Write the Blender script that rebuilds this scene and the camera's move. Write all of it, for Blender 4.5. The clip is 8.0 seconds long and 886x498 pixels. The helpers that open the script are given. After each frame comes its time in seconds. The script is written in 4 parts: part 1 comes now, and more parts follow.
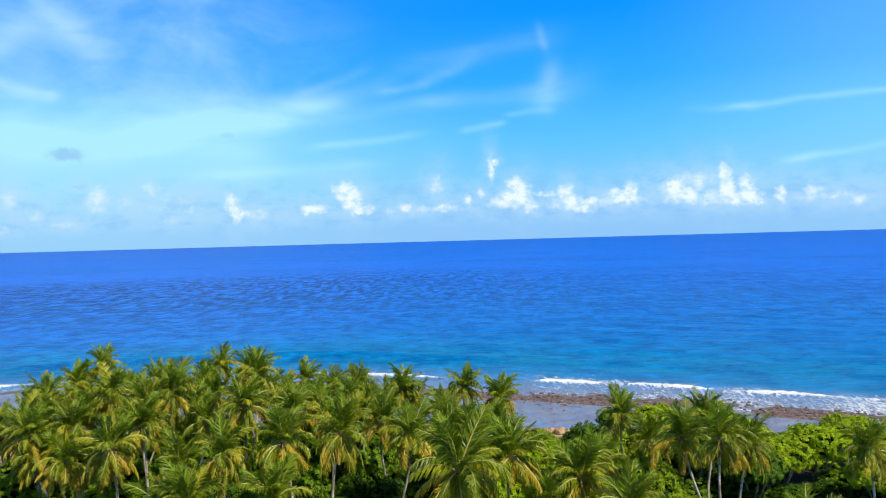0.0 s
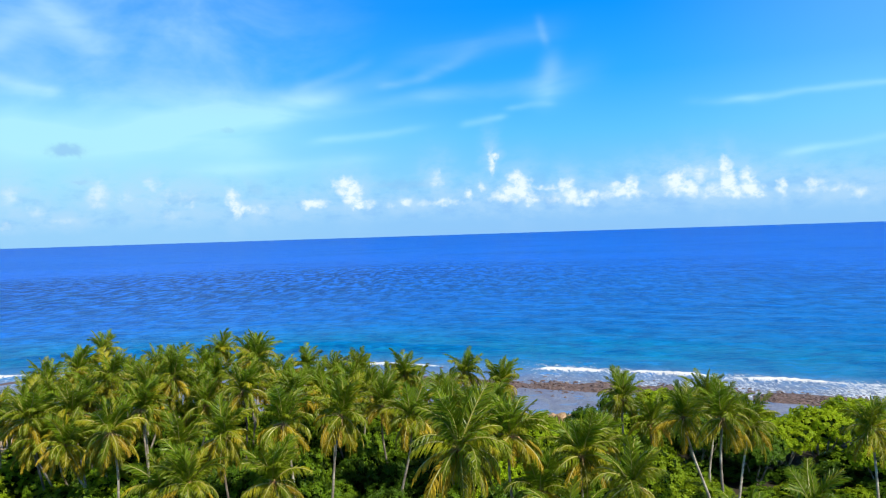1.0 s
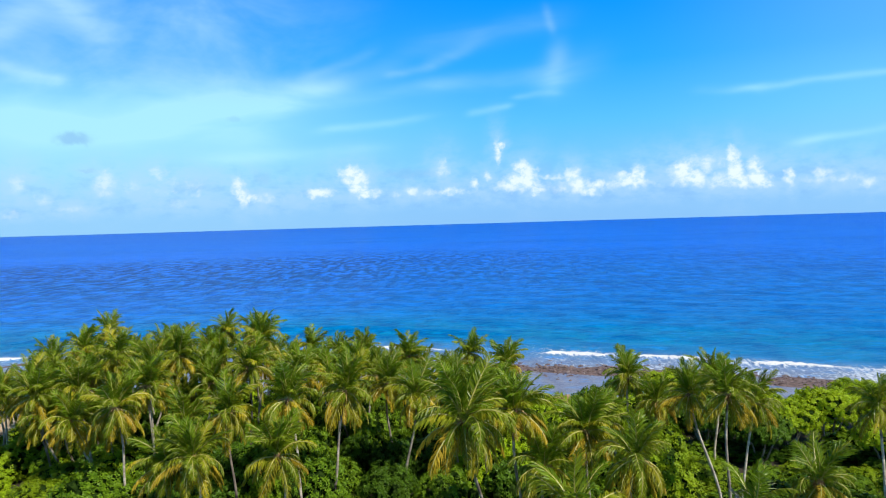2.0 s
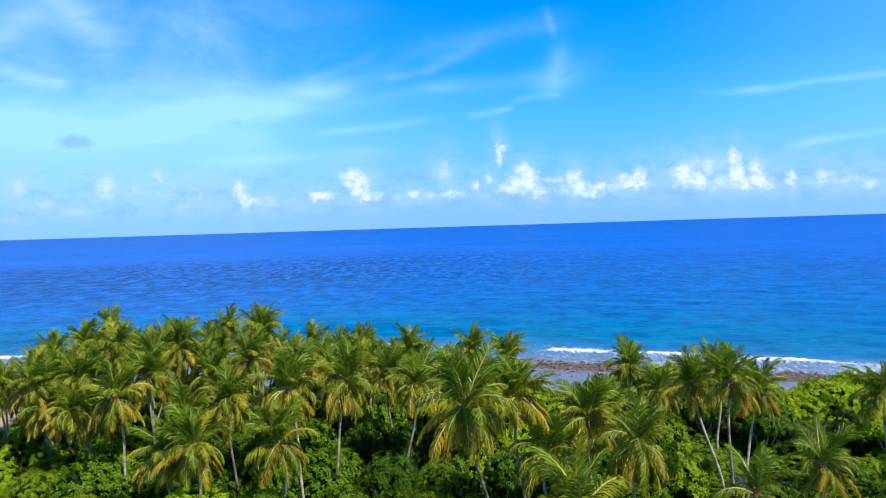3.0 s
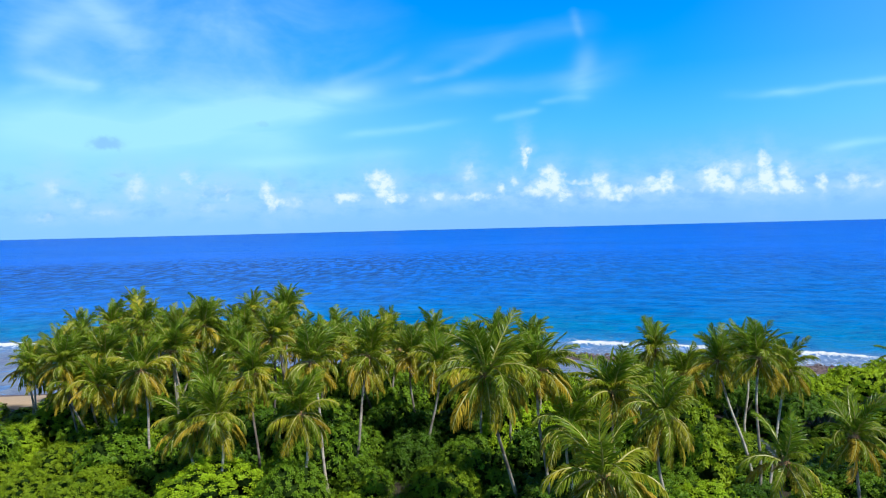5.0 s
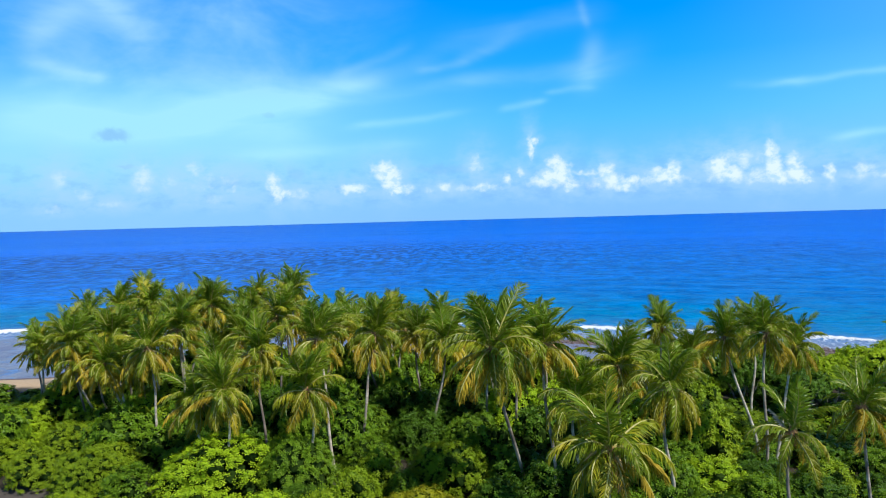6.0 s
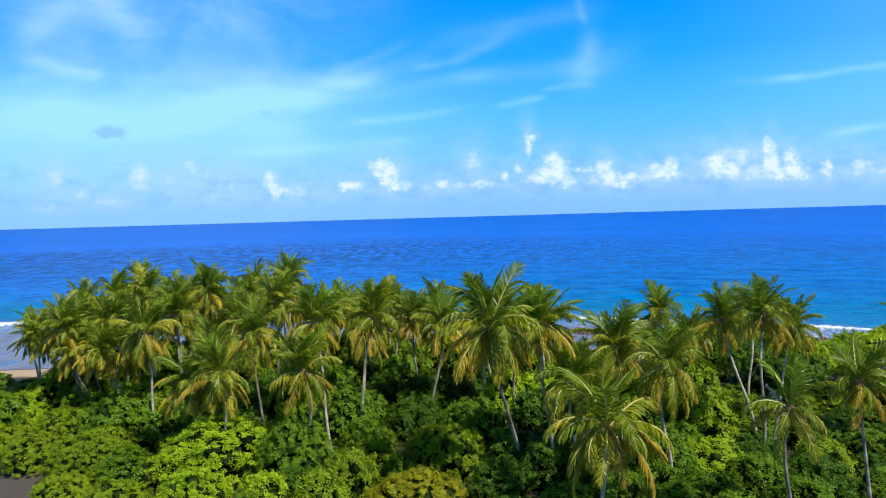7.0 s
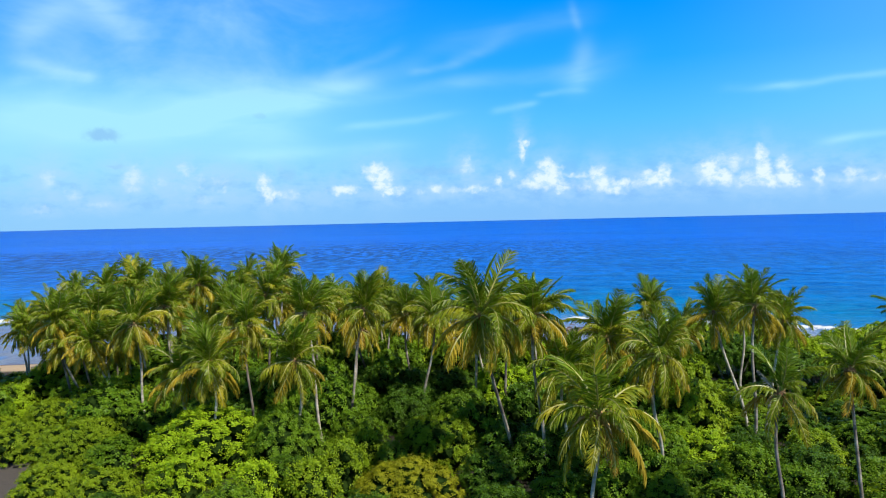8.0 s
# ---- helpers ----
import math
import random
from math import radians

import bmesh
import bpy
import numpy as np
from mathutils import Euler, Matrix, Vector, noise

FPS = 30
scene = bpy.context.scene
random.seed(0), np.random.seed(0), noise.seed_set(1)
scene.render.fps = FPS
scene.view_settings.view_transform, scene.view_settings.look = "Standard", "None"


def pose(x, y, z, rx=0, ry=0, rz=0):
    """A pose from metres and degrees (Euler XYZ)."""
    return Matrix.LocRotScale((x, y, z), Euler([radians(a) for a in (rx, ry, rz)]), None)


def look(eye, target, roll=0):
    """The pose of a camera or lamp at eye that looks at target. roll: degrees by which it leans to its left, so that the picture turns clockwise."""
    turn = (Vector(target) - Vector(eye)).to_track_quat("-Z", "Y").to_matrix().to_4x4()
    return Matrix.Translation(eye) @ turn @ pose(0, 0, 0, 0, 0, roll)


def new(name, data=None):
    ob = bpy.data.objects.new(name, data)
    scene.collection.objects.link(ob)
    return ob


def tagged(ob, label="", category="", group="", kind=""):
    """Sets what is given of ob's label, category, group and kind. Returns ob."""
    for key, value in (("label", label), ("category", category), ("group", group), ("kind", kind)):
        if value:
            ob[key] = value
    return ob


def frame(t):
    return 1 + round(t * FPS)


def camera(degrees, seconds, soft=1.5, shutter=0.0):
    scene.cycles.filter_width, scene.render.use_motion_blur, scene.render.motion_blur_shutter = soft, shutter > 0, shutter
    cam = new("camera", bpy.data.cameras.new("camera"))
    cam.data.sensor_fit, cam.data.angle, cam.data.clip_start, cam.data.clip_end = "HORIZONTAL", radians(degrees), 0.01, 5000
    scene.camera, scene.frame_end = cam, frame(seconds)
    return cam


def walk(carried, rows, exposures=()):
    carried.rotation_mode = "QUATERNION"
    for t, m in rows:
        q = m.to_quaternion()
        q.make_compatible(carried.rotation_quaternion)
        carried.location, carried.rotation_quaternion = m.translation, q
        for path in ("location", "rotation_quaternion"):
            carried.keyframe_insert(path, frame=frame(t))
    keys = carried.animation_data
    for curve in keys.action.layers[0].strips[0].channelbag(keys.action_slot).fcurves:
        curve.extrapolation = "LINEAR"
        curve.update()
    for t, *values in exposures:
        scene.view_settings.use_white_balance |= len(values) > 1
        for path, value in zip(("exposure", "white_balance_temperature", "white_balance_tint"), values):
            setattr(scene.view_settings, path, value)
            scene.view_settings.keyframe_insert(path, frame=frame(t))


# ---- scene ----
cam = camera(61.3, 8.0, soft=1.05)
PATH = [
    (0, (1.008, 0.509, 24.824), (0.9174, 2.5066, 24.7929), -1.57),
    (0.5, (1.015, 0.610, 24.347), (0.9312, 2.6078, 24.3010), -1.74),
    (1, (1.025, 0.709, 23.865), (0.9316, 2.7068, 23.8183), -1.80),
    (1.5, (1.037, 0.805, 23.390), (0.9300, 2.8014, 23.3223), -1.56),
    (2, (1.047, 0.892, 22.923), (0.9375, 2.8876, 22.8483), -1.65),
    (2.2, (1.048, 0.921, 22.730), (0.9352, 2.9154, 22.6377), -1.53),
    (3.3, (1.046, 1.049, 21.654), (0.9300, 3.0447, 21.5996), -1.88),
    (3.5, (1.048, 1.070, 21.461), (0.9287, 3.0662, 21.4139), -1.93),
    (4, (1.060, 1.122, 20.988), (0.9358, 3.1179, 20.9528), -1.86),
    (4.5, (1.075, 1.175, 20.528), (0.9285, 3.1694, 20.4786), -1.53),
    (4.7, (1.079, 1.195, 20.339), (0.9180, 3.1876, 20.2841), -1.45),
    (5.8, (1.088, 1.294, 19.281), (0.8893, 3.2830, 19.2052), -1.42),
    (6, (1.090, 1.312, 19.090), (0.8940, 3.3008, 19.0062), -1.52),
    (6.5, (1.098, 1.356, 18.613), (0.9018, 3.3438, 18.5184), -1.47),
    (7, (1.111, 1.396, 18.131), (0.9210, 3.3847, 18.0392), -1.62),
    (7.5, (1.129, 1.434, 17.657), (0.9513, 3.4238, 17.5722), -1.53),
    (8, (1.148, 1.471, 17.188), (0.9758, 3.4620, 17.1083), -1.26),
]
walk(cam, [(t, look(eye, target, roll)) for t, eye, target, roll in PATH],
     [(0, 0.0, 6500, 10), (2, 0.0, 6350, 10), (4.2, -0.05, 5850, 10), (6, -0.06, 5950, 10), (8, -0.05, 6150, 10)])

# ---- light: a clear tropical afternoon, the sun high on the right ----
SUN_AZ, SUN_EL = 130.0, 48.0          # degrees right of straight ahead (+y), and up


def lin(r, g, b):
    """Linear colour of an 8-bit one."""
    return tuple(((c / 255 + 0.055) / 1.055) ** 2.4 if c > 10 else c / 255 / 12.92 for c in (r, g, b))


sun_data = bpy.data.lights.new("sun", "SUN")
sun_data.energy, sun_data.angle, sun_data.color = 5.0, radians(0.53), (1.0, 0.93, 0.80)
sun = new("sun", sun_data)
sa, se = radians(SUN_AZ), radians(SUN_EL)
sun_from = Vector((math.sin(sa) * math.cos(se), math.cos(sa) * math.cos(se), math.sin(se)))
sun.matrix_world = look(sun_from * 300, (0, 0, 0))


class Nodes:
    """Short hand for building a node tree."""

    def __init__(self, tree):
        self.tree = tree
        tree.nodes.clear()

    def add(self, kind, **values):
        n = self.tree.nodes.new(kind)
        for k, v in values.items():
            setattr(n, k, v)
        return n

    def join(self, a, b):
        self.tree.links.new(a, b)

    def put(self, socket, v):
        if isinstance(v, bpy.types.NodeSocket):
            self.join(v, socket)
        else:
            socket.default_value = v

    def math(self, op, a, b=0.0, c=0.0, clamp=False):
        n = self.add("ShaderNodeMath", operation=op, use_clamp=clamp)
        for i, v in enumerate((a, b, c)):
            self.put(n.inputs[i], v)
        return n.outputs[0]

    def step(self, v, lo, hi, to_lo=0.0, to_hi=1.0):
        n = self.add("ShaderNodeMapRange", interpolation_type="SMOOTHSTEP")
        for i, x in enumerate((v, lo, hi, to_lo, to_hi)):
            self.put(n.inputs[i], x)
        return n.outputs[0]

    def mix(self, fac, a, b, blend="MIX"):
        n = self.add("ShaderNodeMix", data_type="RGBA", blend_type=blend)
        self.put(n.inputs[0], fac)
        for i, v in ((6, a), (7, b)):
            self.put(n.inputs[i], (*v, 1) if isinstance(v, tuple) and len(v) == 3 else v)
        return n.outputs[2]

    def ramp(self, v, stops, interpolation="LINEAR"):
        n = self.add("ShaderNodeValToRGB")
        n.color_ramp.interpolation = interpolation
        els = n.color_ramp.elements
        while len(els) < len(stops):
            els.new(0.5)
        for e, (p, c) in zip(els, stops):
            e.position, e.color = p, (*c, 1)
        self.put(n.inputs[0], v)
        return n.outputs[0]

    def noise(self, vector, scale, detail=4.0, rough=0.55, distortion=0.0):
        n = self.add("ShaderNodeTexNoise")
        if vector is not None:
            self.join(vector, n.inputs["Vector"])
        n.inputs["Scale"].default_value, n.inputs["Detail"].default_value = scale, detail
        n.inputs["Roughness"].default_value, n.inputs["Distortion"].default_value = rough, distortion
        return n.outputs["Fac"]

    def scaled(self, vector, x, y, z, turn=0.0):
        n = self.add("ShaderNodeMapping")
        self.join(vector, n.inputs["Vector"])
        n.inputs["Scale"].default_value, n.inputs["Rotation"].default_value = (x, y, z), (0, 0, radians(turn))
        return n.outputs[0]

    def combine(self, x, y, z=0.0):
        n = self.add("ShaderNodeCombineXYZ")
        for i, v in enumerate((x, y, z)):
            self.put(n.inputs[i], v)
        return n.outputs[0]


def make_world():
    w = bpy.data.worlds.new("sky")
    scene.world = w
    w.use_nodes = True
    N = Nodes(w.node_tree)
    out = N.add("ShaderNodeOutputWorld")
    bg = N.add("ShaderNodeBackground")
    N.join(bg.outputs[0], out.inputs[0])
    STRENGTH = 0.1
    bg.inputs["Strength"].default_value = STRENGTH
    sky = N.add("ShaderNodeTexSky", sky_type="NISHITA", sun_disc=False, sun_elevation=radians(SUN_EL),
                sun_rotation=radians(SUN_AZ), air_density=1.0, dust_density=0.6, ozone_density=2.0)
    at = N.add("ShaderNodeTexCoord").outputs["Generated"]
    xyz = N.add("ShaderNodeSeparateXYZ")
    N.join(at, xyz.inputs[0])
    deg = 180 / math.pi
    az = N.math("MULTIPLY", N.math("ARCTAN2", xyz.outputs[0], xyz.outputs[1]), deg)
    el = N.math("MULTIPLY", N.math("ARCSINE", xyz.outputs[2]), deg)
    flat = N.combine(az, el)

    # the clear low sky: pale at the sea, deep azure higher up
    h = N.math("DIVIDE", el, 30.0, clamp=True)
    blue = N.ramp(h, [(0.0, lin(144, 200, 250)), (0.07, lin(140, 202, 254)), (0.13, lin(126, 206, 255)), (0.24, lin(96, 198, 255)),
                      (0.38, lin(50, 174, 255)), (0.55, lin(14, 152, 255)), (1.0, lin(4, 126, 240))])

    # thin high cloud: soft strokes (azimuth, elevation to azimuth, elevation, half width, strength)
    strokes_west = [(-30.2, 16.3, -27.5, 13.3, 1.11, 0.40), (-33.5, 12.8, -31.5, 14.7, 0.94, 0.38), (-33.9, 10.9, -30.1, 10.2, 0.47, 0.36),
                    (-33.9, 9.7, -29.9, 10.4, 0.39, 0.20), (-20.9, 15.7, -18.0, 10.0, 2.8, 0.24), (-23.2, 7.8, -12.6, 9.9, 1.1, 0.46),
                    (-14.3, 9.3, -7.0, 11.6, 0.75, 0.24), (-12.6, 11.1, -8.7, 12.5, 0.39, 0.20), (-6.6, 11.1, -3.8, 11.5, 0.30, 0.24),
                    (-3.8, 11.6, -0.9, 12.8, 0.39, 0.18), (-9.2, 9.5, -2.3, 10.4, 0.51, 0.18), (-11.0, 7.1, -5.0, 7.8, 0.30, 0.30),
                    (-18.6, 5.1, -9.4, 5.5, 0.51, 0.26), (-34.7, 6.9, -25.0, 7.7, 1.46, 0.30)]
    strokes_east = [(-3.5, 13.3, 4.7, 14.4, 0.8, 0.15), (-3.3, 12.1, -0.1, 13.3, 0.6, 0.12), (-2.8, 10.1, 3.3, 10.6, 0.64, 0.16),
                    (-0.5, 8.1, 1.9, 8.5, 0.26, 0.26), (5.9, 11.8, 5.6, 10.6, 0.75, 0.30), (5.2, 10.4, 6.4, 10.6, 0.8, 0.26), (6.6, 10.6, 7.5, 10.9, 1.3, 0.14),
                    (3.0, 9.2, 5.6, 9.3, 0.24, 0.20), (5.2, 15.0, 5.5, 14.0, 0.32, 0.20), (20.0, 8.7, 28.4, 8.9, 0.24, 0.42),
                    (16.3, 8.8, 20.0, 8.6, 0.34, 0.12), (23.1, 4.8, 28.4, 5.4, 0.28, 0.42), (-26.6, 14.3, -21.9, 11.5, 1.71, 0.12), (-31.8, 7.7, -18.5, 6.6, 1.71, 0.20)]
    warp = N.noise(N.scaled(flat, 0.16, 0.30, 1), 1.0, 3.0)
    warped = N.math("ADD", el, N.math("MULTIPLY_ADD", warp, 0.7, -0.35))
    total = None
    for a0, e0, a1, e1, wide, power in strokes_west + strokes_east:
        length = math.hypot(a1 - a0, e1 - e0)
        ux, uy = (a1 - a0) / length, (e1 - e0) / length
        da, de = N.math("SUBTRACT", az, a0), N.math("SUBTRACT", warped, e0)
        along = N.math("MULTIPLY_ADD", da, ux, N.math("MULTIPLY", de, uy))
        across = N.math("MULTIPLY_ADD", da, -uy, N.math("MULTIPLY", de, ux))
        beyond = N.math("SUBTRACT", N.math("ABSOLUTE", N.math("SUBTRACT", along, length / 2)), length / 2)
        beyond = N.math("DIVIDE", N.math("MAXIMUM", beyond, 0.0), max(1.6 * wide, length * 0.24))
        q = N.math("DIVIDE", across, wide)
        q = N.math("MULTIPLY_ADD", q, q, N.math("MULTIPLY", beyond, beyond))
        v = N.math("MULTIPLY", N.math("EXPONENT", N.math("MULTIPLY", q, -1.0)), power)
        total = v if total is None else N.math("ADD", total, v)
    comb = N.noise(N.scaled(flat, 0.09, 0.42, 1, -17), 1.0, 3.0, 0.5, 0.5)
    wisps = N.math("MULTIPLY", total, N.step(comb, 0.25, 0.75, 0.35, 1.2))
    veil = N.math("MULTIPLY", N.step(az, 6.0, -30.0), N.step(el, 12.5, 7.0, 0.07, 0.56))
    veil = N.math("MULTIPLY", veil, N.step(el, 0.5, 5.0, 0.35, 1.0))
    plume = N.noise(N.scaled(flat, 0.10, 0.17, 1, -28), 1.0, 5.0, 0.55, 0.3)
    veil = N.math("ADD", veil, N.math("MULTIPLY", N.step(plume, 0.36, 0.72), N.math("MULTIPLY", N.step(az, -4.0, -22.0, 0.0, 0.46), N.step(el, 7.0, 11.0))))
    veil = N.math("ADD", veil, N.math("MULTIPLY", N.step(az, 10.0, 32.0, 0.0, 0.22), N.step(el, 1.0, 5.0, 0.3, 1.0)))
    thin = N.math("MINIMUM", N.math("ADD", wisps, veil), 0.85)
    col = N.mix(thin, blue, N.mix(N.step(el, 8.5, 12.0), lin(186, 246, 255), lin(176, 226, 255)))

    # fair-weather cumulus low over the sea (azimuth, elevation, half width, half height, fullness)
    puffs_west = [(-18.3, 2.90, 0.34, 0.47, 0.9), (-18.0, 2.15, 0.26, 0.51, 0.85), (-17.4, 2.13, 0.39, 0.21, 0.8), (-12.4, 2.38, 0.77, 0.26, 0.85),
                  (-9.9, 3.63, 0.60, 0.47, 1), (-9.4, 2.98, 0.51, 0.56, 1), (-8.9, 2.23, 0.64, 0.26, 0.9), (-32.5, 3.19, 0.47, 0.60, 0.5),
                  (-31.1, 2.30, 0.39, 0.34, 0.55), (-27.3, 3.30, 0.56, 0.60, 0.72), (-25.6, 3.11, 0.68, 0.34, 0.42), (-23.7, 3.97, 0.47, 0.34, 0.55),
                  (-22.6, 3.27, 0.86, 0.34, 0.42), (-21.2, 2.51, 0.26, 0.21, 0.55), (-22.6, 1.85, 0.60, 0.30, 0.42), (-29.6, 1.54, 0.86, 0.21, 0.42), (-33.0, 1.20, 0.43, 0.17, 0.45)]
    puffs_ahead = [(1.2, 5.15, 0.21, 0.64, 0.85), (1.5, 5.57, 0.21, 0.21, 0.8), (3.0, 3.89, 0.39, 0.39, 0.95), (3.5, 3.10, 0.47, 0.64, 1),
                   (2.7, 2.92, 0.68, 0.39, 0.85), (1.9, 2.52, 0.64, 0.34, 0.7), (4.1, 2.09, 0.47, 0.21, 0.8), (6.8, 3.04, 0.39, 0.47, 0.9),
                   (7.3, 2.51, 0.56, 0.39, 0.95), (8.6, 2.42, 0.39, 0.30, 0.85), (7.9, 1.94, 0.64, 0.26, 0.75), (5.2, 3.07, 1.07, 0.17, 0.5),
                   (-3.0, 4.03, 0.39, 0.56, 0.5), (-2.4, 2.28, 0.86, 0.21, 0.65), (-0.6, 2.78, 0.26, 0.30, 0.75), (0.4, 3.30, 0.26, 0.26, 0.55), (-5.5, 2.30, 0.56, 0.26, 0.62)]
    puffs_east = [(10.6, 2.87, 0.56, 0.30, 0.85), (11.6, 3.03, 0.34, 0.51, 0.95), (11.2, 2.51, 0.73, 0.26, 0.85), (14.7, 3.20, 0.60, 0.43, 1),
                  (15.6, 2.50, 0.60, 0.34, 0.95), (15.1, 2.81, 0.77, 0.39, 0.9), (18.2, 4.05, 0.30, 0.47, 0.95), (18.3, 2.88, 0.43, 0.68, 1),
                  (18.7, 2.22, 0.34, 0.34, 0.9), (19.5, 3.06, 0.39, 0.51, 0.9), (19.8, 2.40, 0.51, 0.43, 0.95), (20.3, 2.06, 0.34, 0.26, 0.75),
                  (21.8, 2.37, 0.26, 0.43, 0.8), (23.9, 2.55, 0.60, 0.30, 0.6), (25.1, 2.10, 0.86, 0.26, 0.42), (26.7, 1.78, 0.51, 0.30, 0.5), (16.3, 3.40, 0.51, 0.60, 0.55)]
    puffs_between = [(2.9, 2.5, 1.5, 0.36, 0.66), (7.6, 2.3, 1.5, 0.36, 0.68), (17.0, 2.4, 2.6, 0.40, 0.56), (15.9, 3.7, 1.6, 0.45, 0.50), (11.0, 2.4, 1.2, 0.30, 0.6),
                     (-16.8, 2.0, 1.2, 0.35, 0.42), (-22.5, 3.0, 1.8, 0.55, 0.36), (24.6, 2.2, 1.8, 0.30, 0.42), (-4.0, 2.2, 2.6, 0.20, 0.42)]
    curl = N.noise(flat, 1.5, 2.0, 0.5)
    curl_up = N.noise(N.scaled(flat, 1.0, 1.0, 1, 70), 1.6, 2.0, 0.5)
    puff_az = N.math("MULTIPLY_ADD", curl, 0.8, N.math("ADD", az, -0.4))
    puff_el = N.math("MULTIPLY_ADD", curl_up, 0.7, N.math("ADD", el, -0.35))
    field = haze = None
    for a0, e0, wide, tall, full in puffs_west + puffs_ahead + puffs_east + puffs_between:
        p = N.math("DIVIDE", N.math("SUBTRACT", puff_az, a0), wide * 1.12)
        q = N.math("DIVIDE", N.math("SUBTRACT", puff_el, e0), tall * 1.12)
        r = N.math("MULTIPLY_ADD", p, p, N.math("MULTIPLY", q, q))
        v = N.math("MULTIPLY", N.math("EXPONENT", N.math("MULTIPLY", r, -0.5)), full)
        w = N.math("EXPONENT", N.math("MULTIPLY", r, -0.11))
        field = v if field is None else N.math("MAXIMUM", field, v)
        haze = w if haze is None else N.math("MAXIMUM", haze, w)
    lumps = N.noise(N.scaled(flat, 1.0, 1.1, 1), 1.6, 3.5, 0.55, 0.4)
    dense = N.step(N.math("ADD", field, N.math("MULTIPLY_ADD", lumps, 0.7, -0.35)), 0.16, 0.86)
    dense = N.math("MULTIPLY", dense, N.step(field, 0.05, 0.25))
    soft_noise = N.noise(N.scaled(flat, 0.42, 0.75, 1), 1.2, 3.5, 0.58)
    low = N.math("MULTIPLY", N.step(el, 0.5, 1.6), N.step(el, 5.4, 3.0))
    far = N.math("MULTIPLY", N.step(soft_noise, 0.36, 0.68), low)
    col = N.mix(N.math("MULTIPLY", N.step(soft_noise, 0.5, 0.30), N.math("MULTIPLY", low, 0.35)), col, lin(140, 190, 248))
    col = N.mix(N.math("MULTIPLY", far, 0.32), col, lin(182, 222, 252))
    # thin grey scraps of shaded cloud (azimuth, elevation, half width, half height, strength)
    for a0, e0, wide, tall, power in [(-29.1, 6.35, 1.25, 0.50, 0.8), (-28.3, 4.20, 0.56, 0.17, 0.45), (-5.6, 3.68, 2.35, 0.43, 0.42), (-16.6, 3.58, 0.68, 0.51, 0.36),
                                      (-21.6, 3.05, 1.93, 0.60, 0.30), (-18.4, 7.9, 0.5, 0.22, 0.3), (4.9, 2.2, 3.4, 0.35, 0.3)]:
        p = N.math("DIVIDE", N.math("SUBTRACT", puff_az, a0), wide)
        q = N.math("DIVIDE", N.math("SUBTRACT", puff_el, e0), tall)
        scrap = N.math("EXPONENT", N.math("MULTIPLY", N.math("MULTIPLY_ADD", p, p, N.math("MULTIPLY", q, q)), -1.0))
        scrap = N.step(N.math("MULTIPLY_ADD", lumps, 0.3, N.math("ADD", scrap, -0.15)), 0.12, 0.9)
        col = N.mix(N.math("MULTIPLY", scrap, 0.8 * power), col, lin(140, 192, 244))
    col = N.mix(N.math("MULTIPLY", N.math("MULTIPLY", haze, N.step(soft_noise, 0.25, 0.62, 0.25, 1.0)), 0.5), col, lin(190, 226, 254))
    shade = N.step(N.noise(N.scaled(flat, 1.0, 1.2, 1), 1.6, 3.0, 0.5), 0.34, 0.56)
    cloud = N.mix(shade, lin(200, 234, 254), lin(238, 254, 255))
    col = N.mix(N.math("MULTIPLY", dense, N.step(az, -24.0, -15.0, 0.6, 1.0)), col, cloud)

    # the low sky is given as it looks; higher up it passes into the open blue
    seen = N.mix(1.0, col, (1 / STRENGTH,) * 3, "MULTIPLY")
    N.tree.nodes[-1].clamp_result = False
    col = N.mix(N.step(el, 20.0, 42.0), seen, N.mix(1.0, sky.outputs[0], (0.2, 0.2, 0.2), "MULTIPLY"))
    N.join(col, bg.inputs["Color"])


make_world()


# ---- materials ----
def material(name):
    m = bpy.data.materials.new(name)
    m.use_nodes = True
    N = Nodes(m.node_tree)
    out = N.add("ShaderNodeOutputMaterial")
    b = N.add("ShaderNodeBsdfPrincipled")
    N.join(b.outputs[0], out.inputs[0])
    return m, N, b, out


def place(N):
    return N.add("ShaderNodeTexCoord").outputs["Object"]


def bump(N, b, height, strength, distance):
    n = N.add("ShaderNodeBump")
    n.inputs["Strength"].default_value, n.inputs["Distance"].default_value = strength, distance
    N.join(height, n.inputs["Height"])
    N.join(n.outputs[0], b.inputs["Normal"])
    return n


